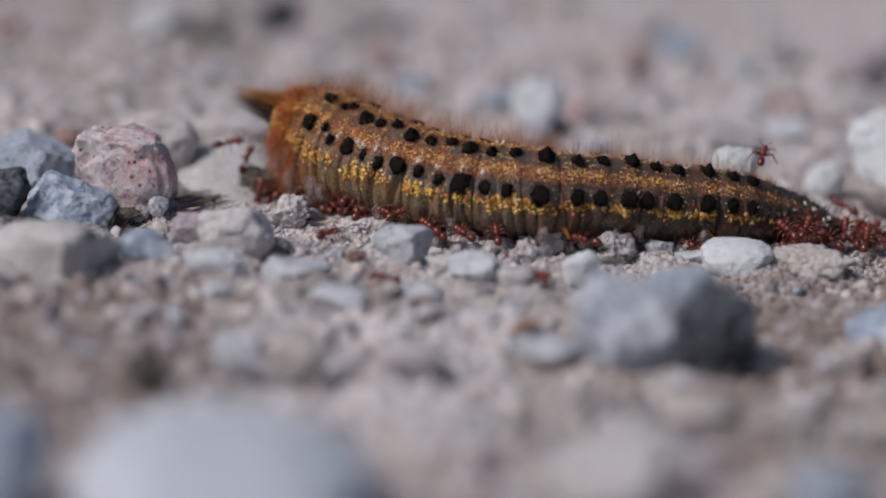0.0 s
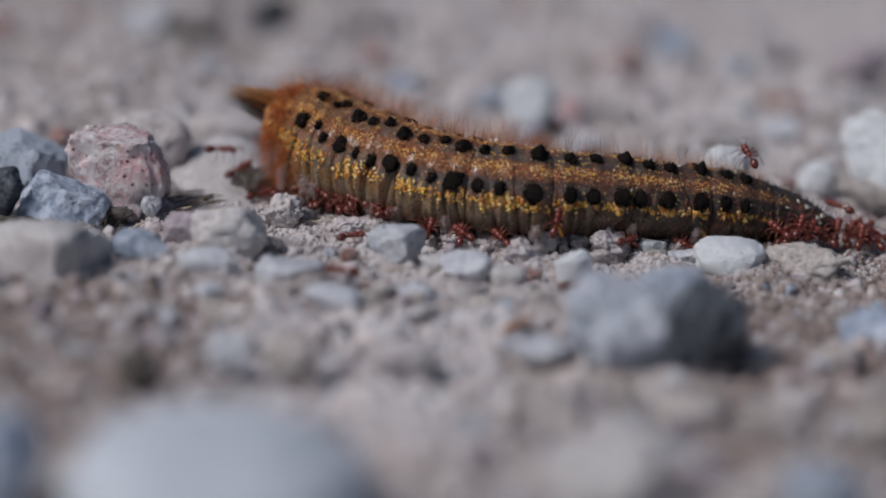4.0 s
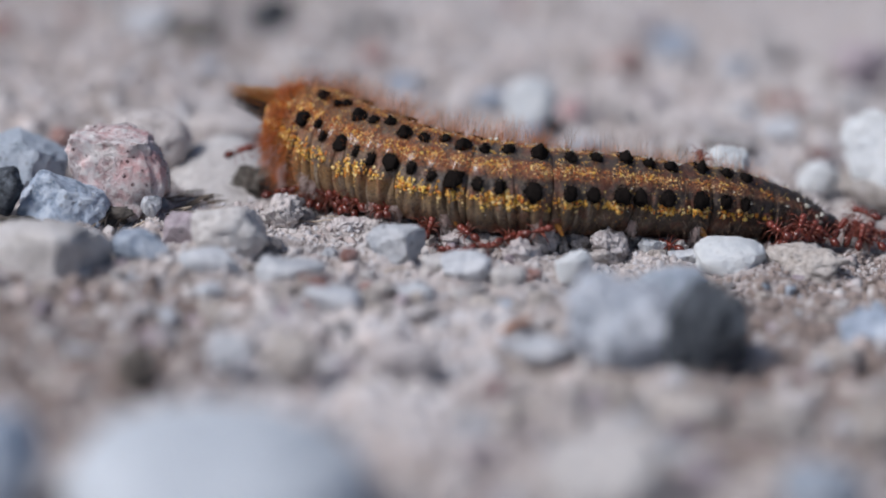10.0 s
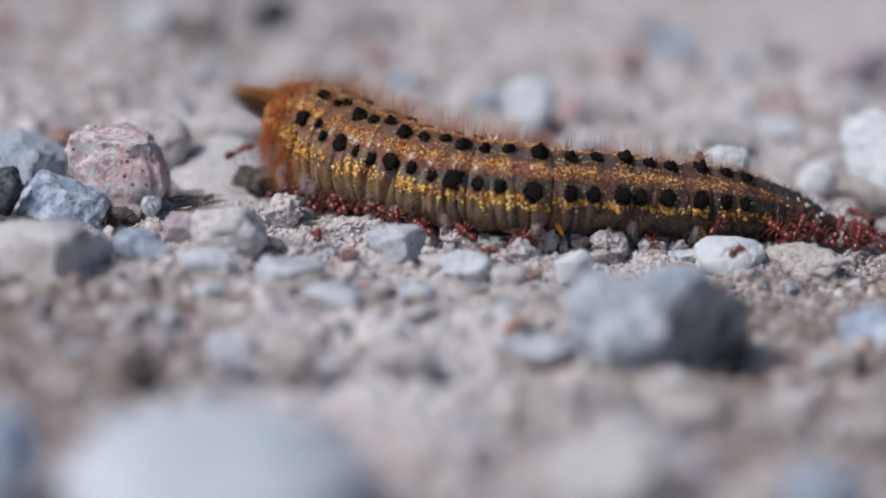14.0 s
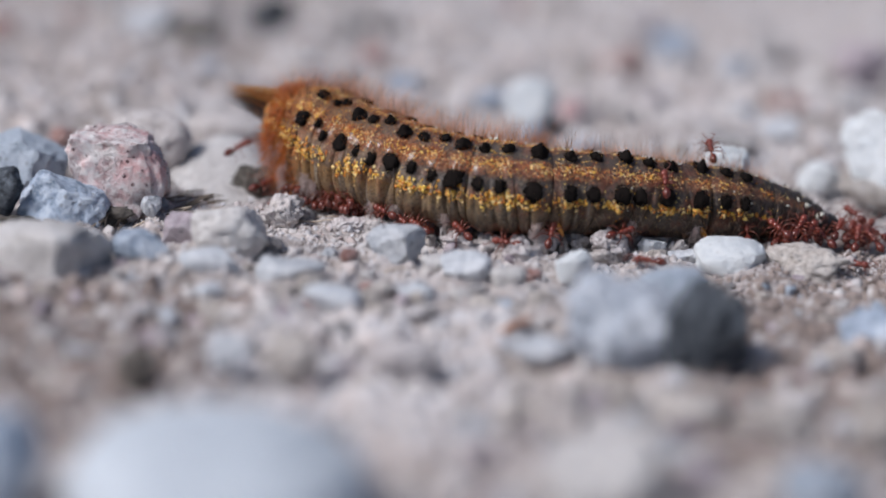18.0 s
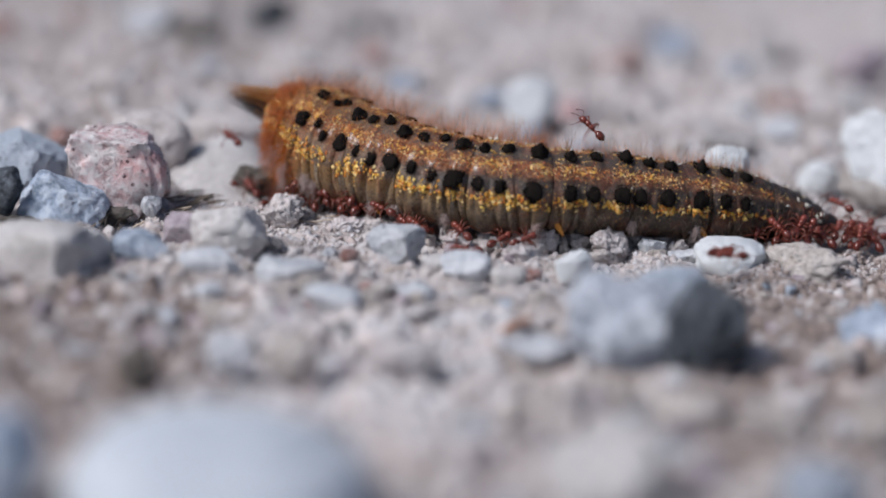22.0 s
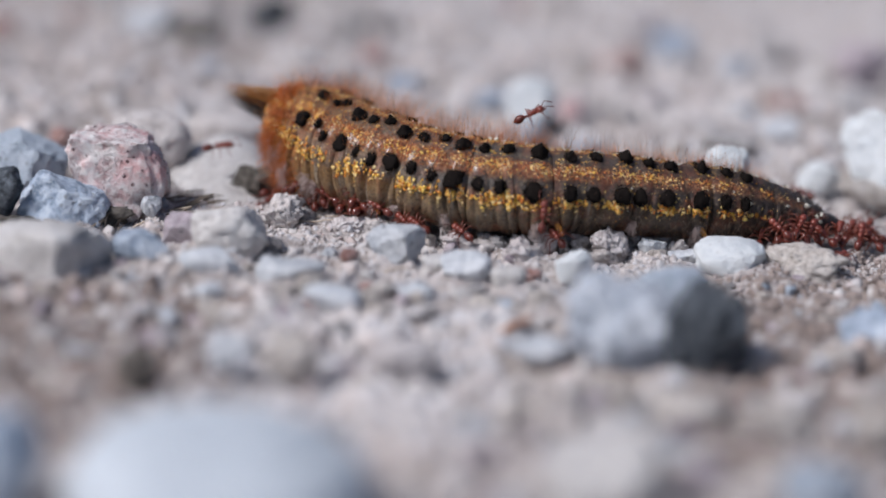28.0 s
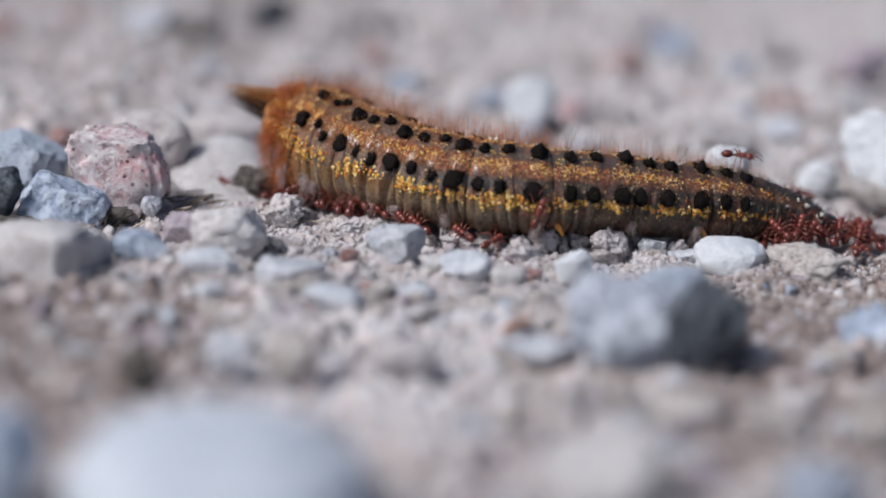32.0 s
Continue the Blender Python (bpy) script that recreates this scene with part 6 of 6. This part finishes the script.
    trail(27, "red ant among others below the front end", [
        (0.00, 34.4, 2.9, 3.5, -40, -22, 129), (10.00, 34.3, 2.9, 3.3, -46, -19, 137), (22.00, 34.3, 2.8, 3.6, -41, -23, 131),
        (32.00, 34.4, 2.9, 3.4, -41, -23, 130),
    ])
    trail(28, "red ant beside the dark front end", [
        (0.00, 43.0, 10.0, 1.4, 12, 12, 47), (12.00, 43.1, 10.0, 1.6, 13, 17, 45), (24.00, 43.0, 10.0, 1.6, 12, 8, 46),
        (32.00, 43.0, 10.0, 1.5, 13, 13, 47),
    ])
    trail(29, "dark red ant crowded under the hairy end", [
        (0.00, -16.0, 10.9, 2.6, 37, -28, 53), (8.00, -15.0, 10.1, 2.2, 47, -17, 43), (17.00, -14.8, 10.0, 3.3, 42, -21, 49),
        (24.00, -16.1, 11.0, 3.4, 42, -30, 45), (32.00, -15.8, 10.7, 3.1, 42, -25, 47),
    ])
    trail(30, "dark red ant crowded below the flank", [
        (0.00, -10.7, 6.6, 3.4, 36, -26, 54), (3.00, -10.3, 6.3, 3.2, -6, -36, 96), (6.00, -9.9, 6.0, 3.2, -44, -19, 133),
        (15.00, -12.4, 8.0, 3.3, -44, -18, 133), (25.00, -9.2, 5.5, 3.0, -40, -15, 126), (32.00, -8.9, 5.3, 3.2, -39, -19, 127),
    ])
    trail(31, "dark red ant crowded below the flank", [
        (0.00, -5.5, 3.0, 2.8, 47, -16, 44), (9.00, -6.2, 3.5, 2.9, 42, -19, 50), (13.50, -5.1, 2.7, 2.4, -2, -29, 89),
        (18.00, -4.0, 2.1, 1.9, -41, -11, 125), (32.00, -4.1, 2.1, 2.2, -35, -17, 120),
    ])
    trail(32, "dark red ant below the earth crumb", [
        (0.00, -9.2, 5.5, 1.9, 44, -12, 51), (4.00, -12.8, 8.4, 2.2, 38, -16, 56), (12.00, -14.0, 9.4, 2.3, 7, -29, 84),
        (20.00, -15.3, 10.4, 2.4, -29, -25, 117), (32.00, -16.1, 11.0, 1.8, -45, -15, 132),
    ])
    trail(33, "red ant clambering on the dark front end", [
        (0.00, 36.4, 4.8, 3.4, 24, -33, 66), (9.00, 36.6, 4.9, 3.4, 22, -38, 67), (21.00, 36.5, 4.9, 3.4, 32, -31, 58),
        (32.00, 36.5, 4.8, 3.4, 22, -37, 67),
    ])
    trail(34, "red ant in the crowd beside the front end", [
        (0.00, 45.5, 14.0, 0.9, -15, -33, 148), (14.00, 45.3, 14.0, 0.8, -13, -30, 139), (32.00, 45.5, 14.0, 1.0, -14, -32, 143),
    ])
    trail(35, "dark red ant in the crowd under the hairy end", [
        (0.00, -14.7, 11.0, 2.4, 37, -28, 53), (10.00, -14.5, 10.7, 3.9, 37, -26, 53), (20.00, -14.8, 11.0, 4.2, 37, -28, 53),
        (32.00, -16.2, 12.0, 3.4, 42, -27, 46),
    ])
    trail(36, "dark red ant in the crowd below the flank", [
        (0.00, -13.4, 8.9, 1.6, -40, -17, 126), (8.00, -12.7, 8.2, 3.9, -34, -22, 122), (16.00, -12.4, 8.0, 2.7, -22, -37, 113),
        (26.00, -13.5, 8.9, 4.2, -39, -21, 127), (32.00, -13.2, 8.7, 4.1, -41, -22, 130),
    ])
    trail(37, "dark red ant in the crowd below the flank", [
        (0.00, -10.3, 6.3, 2.6, -29, -31, 119), (9.00, -10.9, 6.7, 2.5, -39, -24, 128), (18.00, -10.1, 6.2, 2.8, 7, -38, 83),
        (25.00, -8.2, 4.8, 2.6, 43, -6, 57), (32.00, -9.7, 5.9, 2.7, 17, -41, 72),
    ])
    trail(38, "dark red ant tugging at the underside", [
        (0.00, -7.2, 5.1, 2.7, -34, -27, 124), (12.00, -6.7, 4.8, 2.6, -39, -22, 128), (22.00, -8.2, 5.8, 2.6, -37, -23, 126),
        (32.00, -8.5, 6.0, 2.8, -36, -24, 125),
    ])
    trail(39, "dark red ant in the shade of the belly", [
        (0.00, -2.2, 2.1, 1.2, 58, 10, 56), (10.00, -2.5, 2.2, 1.4, 60, 11, 55), (20.00, -2.0, 2.0, 1.2, 59, 11, 57),
        (32.00, -2.8, 2.3, 1.2, 50, 3, 57),
    ])
    trail(40, "red ant by the earth crumb", [
        (0.00, -18.9, 13.8, 0.9, 46, -9, 50), (9.00, -17.3, 12.2, 0.6, 42, -22, 48), (19.00, -17.9, 12.6, 1.0, 45, -19, 46),
        (26.00, -19.3, 14.2, 0.2, 44, -15, 49), (32.00, -18.5, 13.3, 0.5, 40, -22, 50),
    ])
    trail(41, "red ant in the crowd beside the front end", [
        (0.00, 43.1, 7.0, 2.0, 5, -42, 75), (8.00, 43.4, 7.0, 2.2, 6, -42, 72), (17.00, 42.9, 7.0, 1.9, 5, -45, 74),
        (25.00, 43.3, 7.0, 2.2, 6, -45, 72), (32.00, 43.1, 7.0, 2.1, 6, -45, 72),
    ])
    trail(42, "red ant in the crowd beside the front end", [
        (0.00, 44.9, 8.0, 1.6, -10, -25, 128), (12.00, 45.1, 8.0, 1.6, -10, -20, 126), (21.00, 44.9, 8.0, 1.6, -10, -30, 125),
        (32.00, 44.9, 8.0, 1.6, -11, -25, 131),
    ])
    trail(43, "red ant in the crowd beside the front end", [
        (0.00, 42.2, 9.0, 2.3, 7, -33, 67), (11.00, 42.6, 9.0, 2.1, 8, -29, 63), (22.00, 42.3, 9.0, 2.2, 8, -31, 64),
        (32.00, 42.4, 9.0, 2.1, 7, -31, 65),
    ])
    trail(60, "red ant wandering over the near stones and sand", [
        (0.00, 3.9, -81.7, 0.8, 0, 0, 0), (9.20, 3.9, -81.7, 0.8, 0, 0, 85), (10.00, 5.1, -47.2, 0.8, 0, 0, 85),
        (10.50, 7.6, -30.5, 0.8, 0, 0, 49), (11.00, 11.6, -39.7, 0.8, 0, 0, -35), (11.50, 17.7, -44.7, 0.8, 0, 0, 24),
        (12.00, 17.7, -36.8, 0.8, 0, 0, 85), (12.20, 18.3, -38.7, 4.0, 0, 0, 57), (12.40, 19.8, -33.5, 4.5, 0, 0, 76),
        (12.80, 26.2, -4.4, 0.8, 0, 0, 75), (13.20, 26.5, -7.3, 1.5, 0, 0, -9), (13.60, 28.8, -8.5, 3.0, 0, 0, 8),
        (14.00, 28.9, -6.9, 3.4, 0, 0, 67), (14.40, 30.0, -5.7, 3.3, 0, 0, 66), (15.40, 32.6, 1.6, 0.8, 0, 0, 30),
        (17.00, 33.9, -3.3, 0.8, 0, 0, -9), (17.50, 37.7, 0.8, 0.8, 0, 0, 17), (18.00, 41.4, -0.9, 0.8, 0, 0, -22),
        (18.50, 43.4, -1.5, 0.8, 0, 0, -20), (19.00, 46.4, -2.8, 0.8, 0, 0, -54), (19.50, 46.6, -5.9, 0.8, 0, 0, -131),
        (19.80, 43.0, -6.7, 0.8, 0, 0, -157), (20.20, 40.2, -8.5, 0.8, 0, 0, -136), (20.50, 38.6, -10.9, 0.8, 0, 0, -192),
        (21.00, 34.7, -7.3, 0.8, 0, 0, -240), (21.60, 34.7, -4.0, 0.8, 0, 0, -198), (21.80, 30.9, -6.1, 2.6, 0, 0, -147),
        (22.00, 28.4, -8.0, 3.3, 0, 0, -170), (22.30, 25.9, -6.9, 2.4, 0, 0, -242), (22.60, 25.6, -2.5, 1.4, 0, 0, -229),
        (23.00, 22.5, -2.9, 0.8, 0, 0, -180), (23.20, 18.2, -2.4, 0.8, 0, 0, -188), (23.40, 16.2, -2.0, 0.8, 0, 0, -128),
        (23.60, 12.0, -16.2, 3.6, 0, 0, -127), (23.80, 9.1, -17.2, 2.8, 0, 0, -167), (24.10, 7.1, -17.3, 2.8, 0, 0, -198),
        (24.40, 3.5, -12.1, 2.4, 0, 0, -237), (24.70, 2.0, -2.7, 0.8, 0, 0, -259), (25.00, 1.7, 1.0, 0.8, 0, 0, -263),
        (26.00, 1.2, 5.4, 0.8, 0, 0, -261), (32.00, 0.8, 6.5, 0.8, 0, 0, -251),
    ])
    trail(61, "red ant hurrying in from the sand to the caterpillar", [
        (0.00, 46.3, -16.8, 0.8, 0, 0, 80), (18.60, 47.0, -12.8, 0.8, 0, 0, 102), (18.80, 43.7, -5.5, 0.8, 0, 0, 126),
        (19.00, 39.4, -2.5, 0.8, 0, 0, 144), (19.20, 39.0, -2.1, 0.8, 0, 0, 136), (19.40, 36.9, -0.0, 0.8, 0, 0, 156),
        (19.60, 34.5, -0.2, 1.4, 0, 0, 218), (19.80, 30.1, -5.3, 3.4, 0, 0, 154), (20.00, 27.6, 3.0, 1.6, 0, 0, 99),
        (20.60, 27.1, 11.8, 0.8, 0, 0, 94), (32.00, 27.0, 12.4, 0.8, 0, 0, 105),
    ])
    # still crowds: under the hairy half, and at the head
    rng = np.random.default_rng(61)
    for number in range(44, 60):
        if number < 53:
            x = -17.0 + 1.0 * (number - 44) + rng.uniform(-0.9, 0.9)
            c, r, d, up, near = body_at(x)
            y, z, turn = c[1] - 0.86 * r + rng.uniform(-0.9, 0.3), max(1.2, c[2] - 0.6 * r) + rng.uniform(-0.9, 1.1), rng.choice((20, 60, 95, 130, 165))
            label = "dark red ant in the thick of the crowd below the flank"
        else:
            x, y, z, turn = 35.5 + 1.7 * (number - 53) + rng.uniform(-0.5, 0.5), 6.6 + 0.55 * (number - 53), rng.uniform(1.3, 2.6), rng.choice((40, 70, 110, 150, 200))
            label = "red ant in the thick of the crowd at the head"
        rows = [(t, x + rng.uniform(-0.3, 0.3), y, z + rng.uniform(-0.2, 0.2), rng.uniform(-20, 20), rng.uniform(-45, -15), turn + rng.uniform(-14, 14))
                for t in (0.0, 5.0, 9.0, 14.0, 19.0, 23.0, 28.0, 32.0)]
        trail(number, label, rows)


motions()
